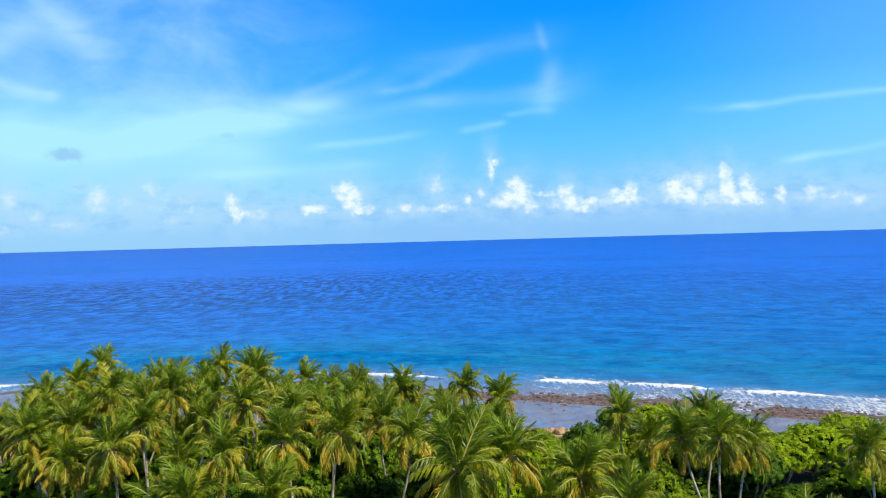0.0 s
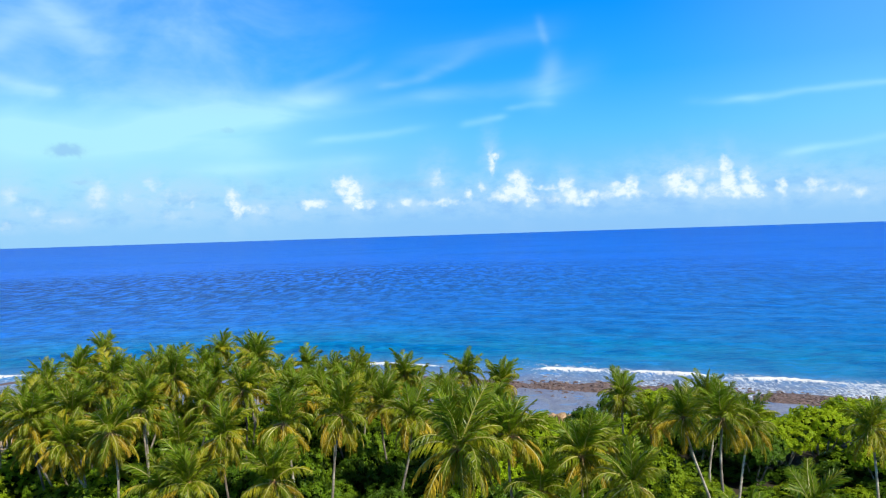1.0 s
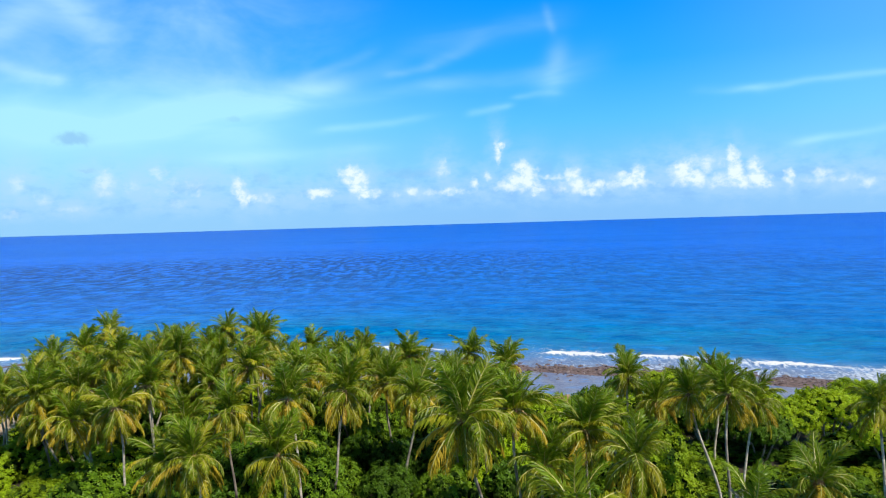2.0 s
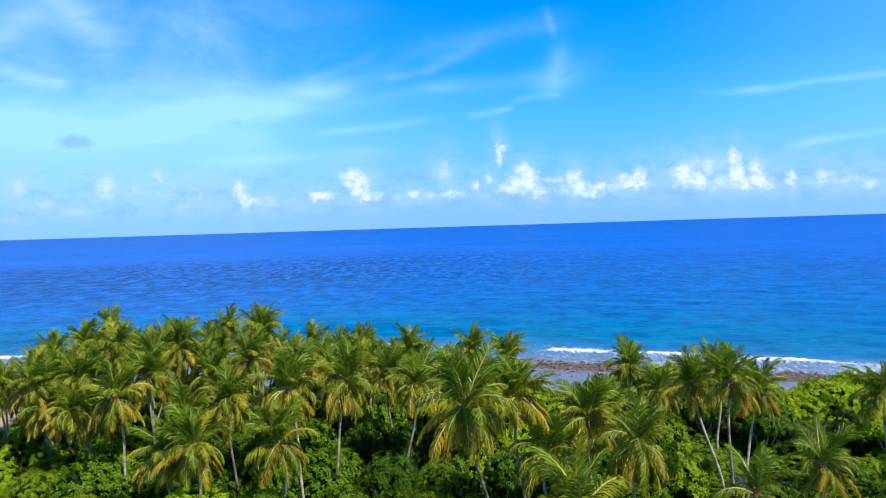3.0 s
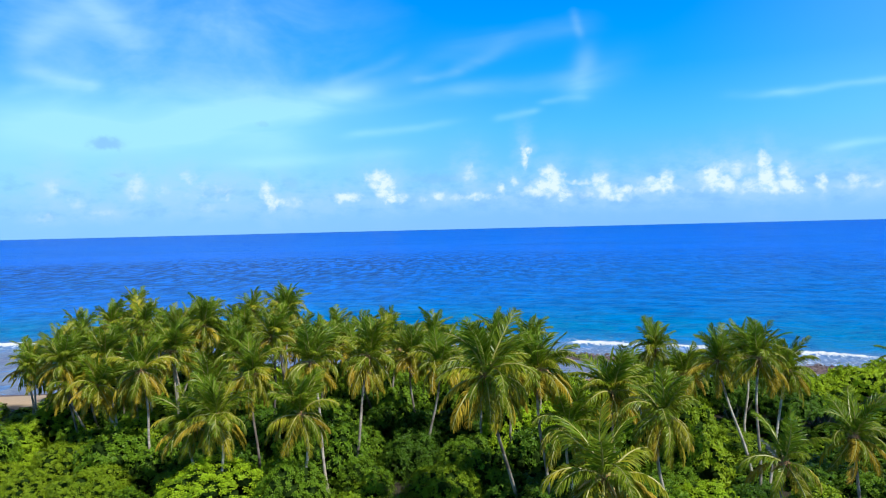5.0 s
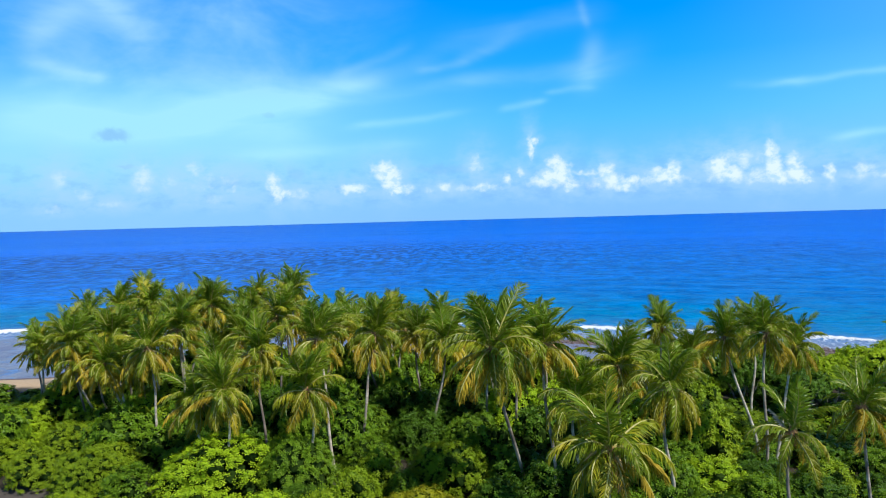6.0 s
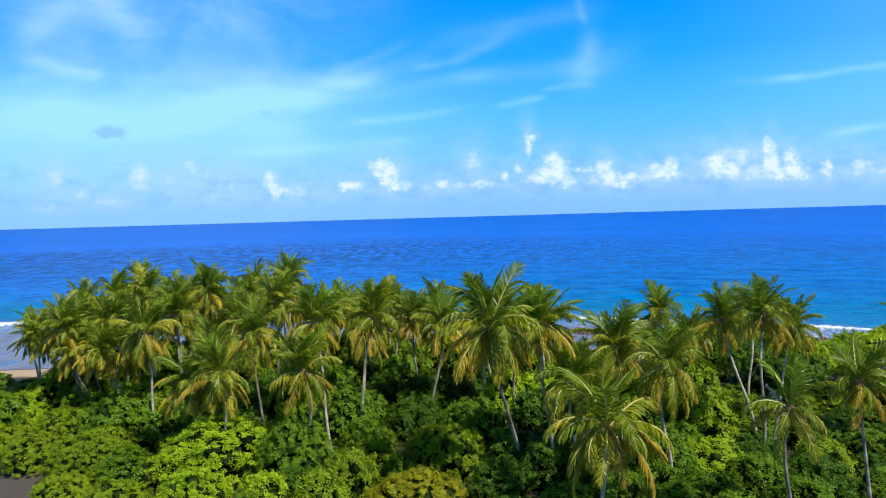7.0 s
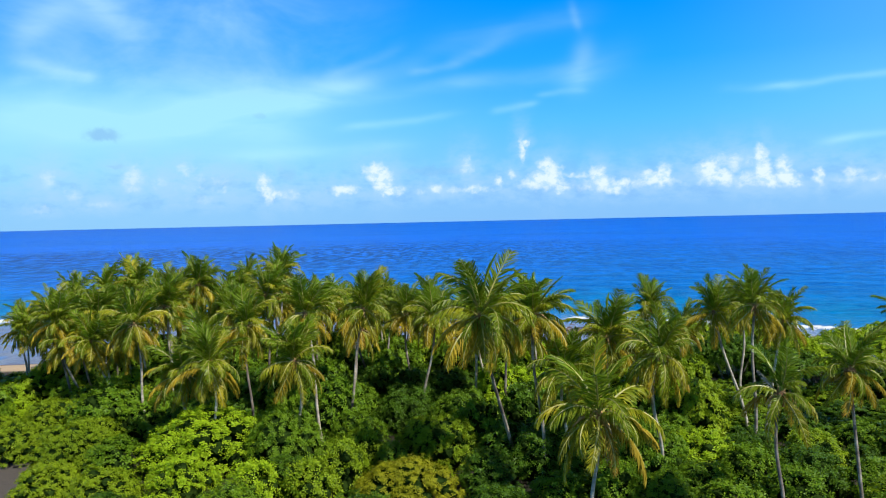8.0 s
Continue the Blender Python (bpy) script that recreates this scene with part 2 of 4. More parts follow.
def leaf_material(name, dark, light, dry=None, glow=0.3, rough=0.5, spread=0.5, gloss=0.16):
    """Foliage: two greens by piece and by leaf, some dry ones, light passing through the blade."""
    m, N, b, out = material(name)
    info = N.add("ShaderNodeObjectInfo").outputs["Random"]
    island = N.add("ShaderNodeNewGeometry").outputs["Random Per Island"]
    v = N.math("MULTIPLY_ADD", island, 1 - spread, N.math("MULTIPLY", info, spread))
    col = N.mix(v, dark, light)
    if dry:
        col = N.mix(N.step(N.math("MULTIPLY_ADD", N.noise(place(N), 1.1, 3.0), 0.5, N.math("MULTIPLY", info, 0.6)), 0.64, 1.0), col, dry)
    N.join(col, b.inputs["Base Color"])
    b.inputs["Roughness"].default_value = rough
    b.inputs["Specular IOR Level"].default_value = gloss
    t = N.add("ShaderNodeBsdfTranslucent")
    N.join(N.mix(0.5, col, light), t.inputs["Color"])
    s = N.add("ShaderNodeMixShader")
    s.inputs[0].default_value = glow
    N.join(b.outputs[0], s.inputs[1])
    N.join(t.outputs[0], s.inputs[2])
    N.join(s.outputs[0], out.inputs[0])
    return m


M_FROND = leaf_material("palm_frond_green", (0.068, 0.124, 0.006), (0.385, 0.46, 0.022), (0.60, 0.48, 0.025), 0.36, 0.36, 0.45, 0.3)
M_YOUNG = leaf_material("palm_frond_young", (0.060, 0.128, 0.006), (0.305, 0.43, 0.019), None, 0.36, 0.36, 0.45, 0.3)
M_RIPE = leaf_material("palm_frond_ripe", (0.100, 0.130, 0.008), (0.46, 0.42, 0.02), (0.66, 0.47, 0.025), 0.24, 0.4, 0.5, 0.25)
M_OLD = leaf_material("palm_frond_dry", (0.30, 0.22, 0.015), (0.64, 0.47, 0.03), (0.34, 0.20, 0.05), 0.24, 0.6, 0.7)
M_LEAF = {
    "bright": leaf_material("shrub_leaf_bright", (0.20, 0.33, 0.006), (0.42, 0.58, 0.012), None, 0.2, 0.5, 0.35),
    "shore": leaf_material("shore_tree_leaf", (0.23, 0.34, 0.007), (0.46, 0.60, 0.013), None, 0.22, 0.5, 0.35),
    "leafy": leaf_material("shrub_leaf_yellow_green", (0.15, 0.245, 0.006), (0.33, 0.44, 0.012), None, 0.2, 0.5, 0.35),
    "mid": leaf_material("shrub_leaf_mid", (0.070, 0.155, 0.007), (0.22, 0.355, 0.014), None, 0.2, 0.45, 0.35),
    # dark green leaf, also used where gaps and hollows should look shaded
    "deep": leaf_material("shrub_leaf_deep_shade", (0.034, 0.085, 0.006), (0.12, 0.23, 0.013), None, 0.15, 0.42, 0.35),
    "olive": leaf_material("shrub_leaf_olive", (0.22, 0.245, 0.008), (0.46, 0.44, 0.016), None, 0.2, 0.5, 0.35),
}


def bark_material():
    m, N, b, out = material("palm_bark")
    at = place(N)
    rings = N.noise(N.scaled(at, 1.2, 1.2, 9.0), 1.0, 3.0)
    stain = N.noise(at, 0.9, 4.0)
    info = N.add("ShaderNodeObjectInfo").outputs["Random"]
    col = N.mix(N.step(rings, 0.30, 0.70), (0.42, 0.36, 0.28), (0.68, 0.61, 0.50))
    col = N.mix(N.step(N.math("MULTIPLY_ADD", info, 0.3, stain), 0.5, 0.85), col, (0.15, 0.12, 0.10))
    N.join(col, b.inputs["Base Color"])
    b.inputs["Roughness"].default_value = 0.85
    bump(N, b, rings, 0.7, 0.03)
    return m


def plain_material(name, a, c, scale=3.0, rough=0.8, relief=0.3, distance=0.02, gloss=0.5):
    m, N, b, out = material(name)
    at = place(N)
    fine = N.noise(at, scale, 5.0)
    info = N.add("ShaderNodeObjectInfo").outputs["Random"]
    v = N.math("MULTIPLY_ADD", N.math("SUBTRACT", info, 0.5), 0.4, N.step(fine, 0.3, 0.7))
    N.join(N.mix(N.math("MAXIMUM", N.math("MINIMUM", v, 1.0), 0.0), a, c), b.inputs["Base Color"])
    b.inputs["Roughness"].default_value = rough
    b.inputs["Specular IOR Level"].default_value = gloss
    bump(N, b, fine, relief, distance)
    return m


M_BARK = bark_material()
# near-black green of the inner cores, standing in for shade between leaves
M_SHADE_CORE = plain_material("dark_core_shade", (0.012, 0.026, 0.005), (0.034, 0.062, 0.010), 6.0, 1.0, gloss=0.0)
M_BRANCH = plain_material("pale_branch", (0.20, 0.17, 0.14), (0.40, 0.36, 0.31), 5.0)
M_NUT = plain_material("coconut_husk", (0.28, 0.20, 0.03), (0.45, 0.26, 0.06), 8.0, 0.5)
M_SPRAY = plain_material("palm_flower_stalk", (0.36, 0.22, 0.07), (0.58, 0.40, 0.16), 7.0, 0.7)
M_RIB = plain_material("frond_midrib", (0.30, 0.30, 0.06), (0.50, 0.44, 0.13), 4.0, 0.45)
M_DEAD = leaf_material("palm_frond_dead", (0.30, 0.27, 0.22), (0.52, 0.48, 0.40), None, 0.1, 0.7)
M_CORAL = plain_material("tan_coral_rock", (0.30, 0.19, 0.10), (0.56, 0.40, 0.25), 3.5, 0.9, 0.6, 0.06)
M_SHEATH = plain_material("fibre_sheath", (0.22, 0.11, 0.045), (0.38, 0.22, 0.10), 9.0, 0.9)


def rock_material():
    m, N, b, out = material("reef_rock")
    at = place(N)
    island = N.add("ShaderNodeNewGeometry").outputs["Random Per Island"]
    col = N.mix(N.noise(at, 2.2, 5.0), (0.055, 0.040, 0.038), (0.24, 0.165, 0.15))
    col = N.mix(N.step(island, 0.55, 1.0), col, (0.27, 0.22, 0.20))
    N.join(col, b.inputs["Base Color"])
    b.inputs["Roughness"].default_value = 0.55
    bump(N, b, N.noise(at, 6.0, 5.0), 0.6, 0.06)
    return m


M_ROCK = rock_material()


def ground_material():
    """Leaf litter inland, coral sand at the beach, red-brown reef stone below it."""
    m, N, b, out = material("island_ground")
    at = place(N)
    beach = N.add("ShaderNodeAttribute", attribute_name="beach").outputs["Fac"]
    track = N.add("ShaderNodeAttribute", attribute_name="track").outputs["Fac"]
    n1, n2, n3 = N.noise(at, 0.35, 5.0), N.noise(at, 2.5, 6.0, 0.65), N.noise(at, 11.0, 4.0, 0.6)
    soil = N.mix(n2, (0.018, 0.015, 0.009), (0.06, 0.048, 0.028))
    sand = N.mix(n2, (0.44, 0.29, 0.16), (0.66, 0.50, 0.32))
    reef = N.mix(N.step(n2, 0.35, 0.68), (0.07, 0.05, 0.048), (0.28, 0.19, 0.17))
    # bare track dust, its grey-brown darkened for the shade lying on it
    shaded_dust = N.mix(n3, (0.04, 0.034, 0.03), (0.15, 0.125, 0.105))
    edge = N.math("MULTIPLY_ADD", n1, 3.0, N.math("ADD", beach, -1.5))
    col = N.mix(N.step(edge, -6.0, -3.5), soil, sand)
    col = N.mix(N.step(edge, 5.2, 6.6), col, reef)
    col = N.mix(N.step(N.math("MULTIPLY_ADD", n2, 0.5, track), 0.55, 0.85), col, shaded_dust)
    N.join(col, b.inputs["Base Color"])
    b.inputs["Roughness"].default_value = 0.85
    bump(N, b, N.math("ADD", n2, N.math("MULTIPLY", n3, 0.4)), 0.6, 0.12)
    return m


def sea_material():
    """Water whose colour follows its depth, with wave shade and sky sheen painted in; foam where it breaks and washes.
    """
    m, N, b, out = material("sea_water")
    at = place(N)
    off = N.add("ShaderNodeAttribute", attribute_name="offshore").outputs["Fac"]
    foam_at = N.add("ShaderNodeAttribute", attribute_name="foam").outputs["Fac"]
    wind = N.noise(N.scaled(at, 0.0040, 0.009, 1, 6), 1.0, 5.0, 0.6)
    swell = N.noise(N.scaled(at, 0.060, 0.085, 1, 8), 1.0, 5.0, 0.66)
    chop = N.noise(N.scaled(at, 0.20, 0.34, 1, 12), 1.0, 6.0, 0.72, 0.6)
    painted_ruffle = N.noise(N.scaled(at, 0.26, 0.075, 1, 4), 1.0, 3.0, 0.62, 0.5)       # painted shade and glint of short crests standing close behind one another
    painted_crests = N.noise(N.scaled(at, 0.11, 0.12, 1, 10), 1.0, 4.0, 0.62, 0.5)
    fine = N.noise(N.scaled(at, 0.9, 1.5, 1, 12), 1.0, 4.0, 0.6)
    depth = N.math("MULTIPLY_ADD", N.math("SUBTRACT", N.noise(N.scaled(at, 0.012, 0.03, 1), 1.0, 4.0), 0.5), 22.0, off)
    t = N.math("LOGARITHM", N.math("MAXIMUM", N.math("MULTIPLY_ADD", depth, 0.05, 2.0), 1.0), 10.0)
    t = N.math("DIVIDE", t, 2.4, clamp=True)
    def at_depth(d):
        return math.log10(max(d * 0.05 + 2.0, 1.0)) / 2.4
    col = N.ramp(t, [(at_depth(-16), lin(136, 144, 164)), (at_depth(-8), lin(114, 144, 186)), (at_depth(3), lin(36, 132, 188)),
                     (at_depth(22), lin(0, 140, 188)), (at_depth(60), lin(0, 138, 204)), (at_depth(130), lin(0, 122, 216)),
                     (at_depth(420), lin(0, 108, 228)), (at_depth(1200), lin(0, 100, 222)), (at_depth(4000), lin(0, 86, 208))])
    side = N.add("ShaderNodeSeparateXYZ")
    N.join(at, side.inputs[0])
    gust = N.step(N.math("MULTIPLY_ADD", wind, 160.0, side.outputs[0]), 190.0, -30.0, 0.32, 1.0)   # the wind ruffles the western water most; the painted tints follow it
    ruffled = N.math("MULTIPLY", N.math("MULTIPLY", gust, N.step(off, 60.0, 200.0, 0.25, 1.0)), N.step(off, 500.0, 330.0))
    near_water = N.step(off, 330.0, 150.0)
    open_water = N.step(off, -6.0, 14.0, 0.12, 1.0)
    # western tint stands in for the paler sky mirrored there
    painted_sheen = N.math("MULTIPLY", N.math("MULTIPLY", gust, N.step(off, 12.0, 70.0)), N.step(off, 900.0, 330.0))
    col = N.mix(N.math("MULTIPLY", painted_sheen, 0.65), col, lin(40, 116, 240))
    # dark and light mixes paint wave-face shade and sky glint into the colour
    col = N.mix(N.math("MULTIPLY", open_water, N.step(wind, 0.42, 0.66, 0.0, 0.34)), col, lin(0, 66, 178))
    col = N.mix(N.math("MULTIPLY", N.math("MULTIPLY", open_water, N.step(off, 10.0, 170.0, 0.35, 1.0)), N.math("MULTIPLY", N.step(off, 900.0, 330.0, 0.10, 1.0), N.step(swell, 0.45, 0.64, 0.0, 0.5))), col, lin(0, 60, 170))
    col = N.mix(N.math("MULTIPLY", ruffled, N.step(painted_ruffle, 0.46, 0.57, 0.0, 0.95)), col, lin(0, 36, 128))
    col = N.mix(N.math("MULTIPLY", ruffled, N.step(painted_ruffle, 0.47, 0.36, 0.0, 0.6)), col, lin(48, 140, 255))
    col = N.mix(N.math("MULTIPLY", N.math("MULTIPLY", open_water, near_water), N.step(painted_crests, 0.48, 0.64, 0.0, 0.6)), col, lin(0, 82, 162))
    col = N.mix(N.math("MULTIPLY", near_water, N.step(painted_crests, 0.44, 0.30, 0.0, 0.45)), col, lin(10, 146, 236))
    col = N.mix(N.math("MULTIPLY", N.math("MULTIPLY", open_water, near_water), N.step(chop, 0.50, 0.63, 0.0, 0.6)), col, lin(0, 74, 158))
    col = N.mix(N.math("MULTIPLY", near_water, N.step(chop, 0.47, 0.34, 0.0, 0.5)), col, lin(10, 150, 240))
    lace = N.noise(N.scaled(at, 1.7, 0.62, 1, -14), 1.0, 5.0, 0.72, 1.0)
    foam = N.step(N.math("ADD", foam_at, N.math("MULTIPLY_ADD", lace, 2.2, -1.10)), 0.40, 0.72)
    thick = N.mix(N.step(foam_at, 0.40, 0.75), (0.60, 0.70, 0.84), (0.88, 0.91, 0.94))
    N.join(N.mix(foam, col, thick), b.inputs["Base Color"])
    N.join(N.math("MULTIPLY_ADD", foam, 0.4, 0.32), b.inputs["Roughness"])
    b.inputs["IOR"].default_value = 1.33
    b.inputs["Specular IOR Level"].default_value = 0.05
    h = N.math("MULTIPLY_ADD", swell, 2.0, N.math("MULTIPLY_ADD", chop, 1.0, N.math("MULTIPLY", fine, 0.25)))
    bump(N, b, N.math("MULTIPLY_ADD", lace, N.math("MULTIPLY", foam, 0.14), h), 0.8, 1.0)
    return m


M_GROUND, M_SEA = ground_material(), sea_material()


# ---- mesh helpers ----
def mesh_of(name, verts, faces, mat, smooth=False):
    me = bpy.data.meshes.new(name)
    me.from_pydata([tuple(v) for v in np.asarray(verts).tolist()], [], [tuple(f) for f in faces])
    me.materials.append(mat)
    if smooth:
        me.polygons.foreach_set("use_smooth", [True] * len(me.polygons))
    me.update()
    return me


def part(name, me, parent, m=None, label=""):
    ob = new(name, me)
    ob.parent = parent
    if m is not None:
        ob.matrix_basis = m
    return tagged(ob, label)


def tube(points, radii, sides=8):
    """Vertices and faces of a round, tapering stem along points."""
    verts, faces = [], []
    for i, p in enumerate(points):
        p = Vector(p)
        t = (Vector(points[min(i + 1, len(points) - 1)]) - Vector(points[max(i - 1, 0)])).normalized()
        a = t.cross(Vector((0, 1, 0.1))).normalized()
        c = t.cross(a)
        for k in range(sides):
            w = 2 * math.pi * k / sides
            verts.append(p + (a * math.cos(w) + c * math.sin(w)) * radii[i])
    for i in range(len(points) - 1):
        for k in range(sides):
            j = (k + 1) % sides
            faces.append((i * sides + k, i * sides + j, (i + 1) * sides + j, (i + 1) * sides + k))
    faces.append(tuple(range((len(points) - 1) * sides, len(points) * sides)))
    return verts, faces


def curve_at(x, table):
    return np.interp(x, [p[0] for p in table], [p[1] for p in table])


def soft(v, lo, hi):
    t = np.clip((v - lo) / (hi - lo), 0, 1)
    return t * t * (3 - 2 * t)


# ---- the shore's plan: lines running along the coast, y over x ----
BREAK = [(-900, -200), (-260, 95), (-130, 126), (-87, 135), (-31, 142), (-7, 137), (28, 126), (49, 117), (61, 112), (110, 88), (260, -20), (900, -700)]
LAND = [(-900, -240), (-260, 40), (-130, 78), (-60, 86), (-30, 92), (8, 92), (30, 90), (49, 84), (61, 80), (110, 56), (260, -60), (900, -740)]


def axis(dense_from, dense_to, step, far, growth=1.16):
    mid = list(np.arange(dense_from, dense_to + step / 2, step))
    s, p = step, dense_to
    while p < far:
        s *= growth
        p += s
        mid.append(min(p, far))
    s, p = step, dense_from
    while p > -far:
        s *= growth
        p -= s
        mid.insert(0, max(p, -far))
    return np.array(mid)


def sheet(name, xs, ys, z, mat, layers):
    nx, ny = len(xs), len(ys)
    X, Y = np.meshgrid(xs, ys)
    verts = np.stack([X.ravel(), Y.ravel(), z.ravel()], 1)
    i = np.arange((nx - 1) * (ny - 1))
    c = (i // (nx - 1)) * nx + i % (nx - 1)
    faces = np.stack([c, c + 1, c + nx + 1, c + nx], 1)
    me = bpy.data.meshes.new(name)
    me.from_pydata(verts.tolist(), [], faces.tolist())
    me.materials.append(mat)
    me.polygons.foreach_set("use_smooth", [True] * len(me.polygons))
    for key, values in layers.items():
        me.attributes.new(key, "FLOAT", "POINT").data.foreach_set("value", values.ravel().astype(np.float32))
    me.update()
    return new(name, me)


def ripple(X, Y, scale, seed):
    """Smooth pseudo-random relief from a few crossing waves, about -1 to 1."""
    r = np.random.RandomState(seed)
    total = np.zeros_like(X)
    for k in range(7):
        a, f, p = r.uniform(0, math.pi), r.uniform(0.5, 2.0) / scale, r.uniform(0, 6.28)
        total += np.sin((X * math.cos(a) + Y * math.sin(a)) * f + p) / 7 * 1.8
    return total


def ground_height(X, Y):
    """Island about a metre and a half over the sea, beach, reef flat with a stony bar, then deep water."""
    inland = Y - curve_at(X, LAND)                  # more than 0: seaward of the trees
    out = Y - curve_at(X, BREAK)
    z = 1.6 - 1.75 * soft(inland, -7, 7)
    width = curve_at(X, BREAK) - curve_at(X, LAND)
    bar = np.exp(-((out + 17.0 + 1.5 * ripple(X, X * 0, 9, 5)) / 4.0) ** 2) * soft(X, -30, -4) + 0.5 * np.exp(-((out + 14) / 6.0) ** 2) * soft(X, -20, -60)
    z = z + 0.34 * bar * (0.75 + 0.5 * ripple(X, Y, 2.2, 6))
    z = z + 0.12 * ripple(X, Y, 5, 7) * soft(inland, 4, -6)
    return z - 9.0 * soft(out, -6, 60)


def make_ground():
    xs, ys = axis(-110, 90, 1.6, 4950, 1.2), axis(28, 150, 1.2, 4950, 1.2)
    X, Y = np.meshgrid(xs, ys)
    z = ground_height(X, Y)
    beach = Y - curve_at(X, LAND)
    track = np.exp(-(((X + 30.5) + 0.35 * (Y - 42)) / 3.4) ** 2) * soft(Y, 49, 46.5)
    ob = sheet("ground", xs, ys, z, M_GROUND, {"beach": beach + 4.5 * soft(X, -40, -50), "track": track})
    tagged(ob, "island ground of dark leaf litter, tan sand and red-brown reef stone", "ground", kind="structure")


def make_sea():
    xs, ys = axis(-135, 110, 1.1, 4950, 1.15), axis(84, 190, 0.65, 4950, 1.12)
    X, Y = np.meshgrid(xs, ys)
    out = Y - curve_at(X, BREAK)
    calm = soft(out, -24, 4)
    reach = soft(out, 420, 120)
    z = (0.10 * np.sin((out + 3 * ripple(X, Y, 40, 1)) / 2.6) + 0.10 * ripple(X, Y, 3.0, 2)) * calm * reach
    z += 0.016 * ripple(X, Y, 1.2, 3) * soft(out, 120, 60)
    bend = 2.2 * ripple(X, X * 0, 14, 4)
    # one crest that is breaking in stretches, and one swell behind it
    stretches = [(-30, -27), (-21, -7), (11, 20), (26, 36), (41, 53), (-98, -83)]
    span = sum(soft(X, a - 1.5, a + 1.5) * soft(X, b + 2.5, b - 2.5) for a, b in stretches)
    span = span * np.clip(0.75 + 0.5 * ripple(X, X * 0, 3.5, 12), 0, 1)
    line = out + 3.0 + bend * 0.3 + 0.4 * ripple(X, X * 0, 3.0, 13)
    crest = np.exp(-(line / np.where(line > 0, 0.5, 1.0)) ** 2)
    z += crest * (0.10 + 0.5 * span)
    z += 0.75 * np.exp(-((out - 20 + bend) / 2.6) ** 2) * soft(X, -110, -70) * soft(X, 10, -8)
    white = crest * (0.10 + 0.8 * span)
    wash = soft(out, -23, -13) * soft(out, 2.5, -2.0)
    white += wash * (0.24 + 0.22 * soft(X, 0, 24) + 0.18 * soft(X, -30, -60)) * (1 + 0.35 * ripple(X, Y, 5, 8))
    white += 0.5 * np.exp(-((out + 16.5 + bend * 0.7) / 0.7) ** 2) * soft(X, 6, 14)
    white += 0.26 * np.exp(-((out - 3) / 4) ** 2) * soft(X, -12, 2) * soft(X, 30, 20)
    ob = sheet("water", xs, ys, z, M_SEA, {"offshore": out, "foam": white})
    tagged(ob, "deep blue open sea, turquoise inshore, with white breaking surf", "sea", kind="structure")


make_ground()
make_sea()


def make_rocks():
    """Loose stones along the stony bar of the reef."""
    r = random.Random(5)
    base = bmesh.new()
    bmesh.ops.create_icosphere(base, subdivisions=1, radius=1)
    bv = np.array([v.co[:] for v in base.verts])
    bf = np.array([[v.index for v in f.verts] for f in base.faces])
    base.free()
    verts, faces = [], []
    count = 0
    while count < 2900:
        x = r.uniform(-40, 75)
        out = r.gauss(-17.0, 3.2) if x > -4 else r.gauss(-15, 5)
        if x < -4 and r.random() < 0.6:
            continue
        y = float(curve_at(x, BREAK)) + out
        s = 0.07 + 0.27 * r.random() ** 3.2
        g = float(ground_height(np.array([x]), np.array([y]))[0])
        if g < -0.32:
            continue
        k = np.array([s * r.uniform(0.8, 1.5), s * r.uniform(0.8, 1.4), s * r.uniform(0.45, 0.9)])
        turn = r.uniform(0, 6.28)
        v = bv * (1 + np.array([[r.uniform(-0.22, 0.22)] for _ in bv])) * k
        c, n = math.cos(turn), math.sin(turn)
        v = np.stack([v[:, 0] * c - v[:, 1] * n, v[:, 0] * n + v[:, 1] * c, v[:, 2]], 1) + (x, y, g + s * 0.18)
        faces.append(bf + count * len(bv))
        verts.append(v)
        count += 1
    ob = new("reef_rocks", mesh_of("reef_rocks", np.concatenate(verts), np.concatenate(faces).tolist(), M_ROCK))
    tagged(ob, "loose red-brown reef stones strewn along the tide line", "rocks", kind="stuff")


make_rocks()


def beach_rock(x, y, wide, high, seed):
    """A rough boulder of tan coral rock, half sunk in the sand."""
    bm = bmesh.new()
    bmesh.ops.create_icosphere(bm, subdivisions=2, radius=1)
    for v in bm.verts:
        v.co *= 1 + 0.32 * noise.noise(v.co * 1.6 + Vector((seed, 0, 0)))
        v.co = Vector((v.co.x * wide, v.co.y * wide * 0.8, v.co.z * high))
    me = bpy.data.meshes.new("beach_rock")
    bm.to_mesh(me)
    bm.free()
    me.materials.append(M_CORAL)
    ob = new("beach_rock", me)
    ob.matrix_basis = pose(x, y, float(ground_height(np.array([x]), np.array([y]))[0]) + 0.3 * high, 0, 0, seed * 50)
    return tagged(ob, "rough tan coral boulder half sunk in beach sand", "rock", group="boulders on the beach")


for i, (x, y, wide, high) in enumerate([(8.2, 88.6, 0.8, 0.6), (9.3, 89.8, 0.7, 0.55), (10.3, 88.9, 0.95, 0.7), (11.4, 90.0, 0.6, 0.45), (9.9, 91.2, 0.55, 0.4), (12.3, 88.9, 0.5, 0.4), (7.4, 90.2, 0.6, 0.45)]):
    beach_rock(x, y, wide, high, i)


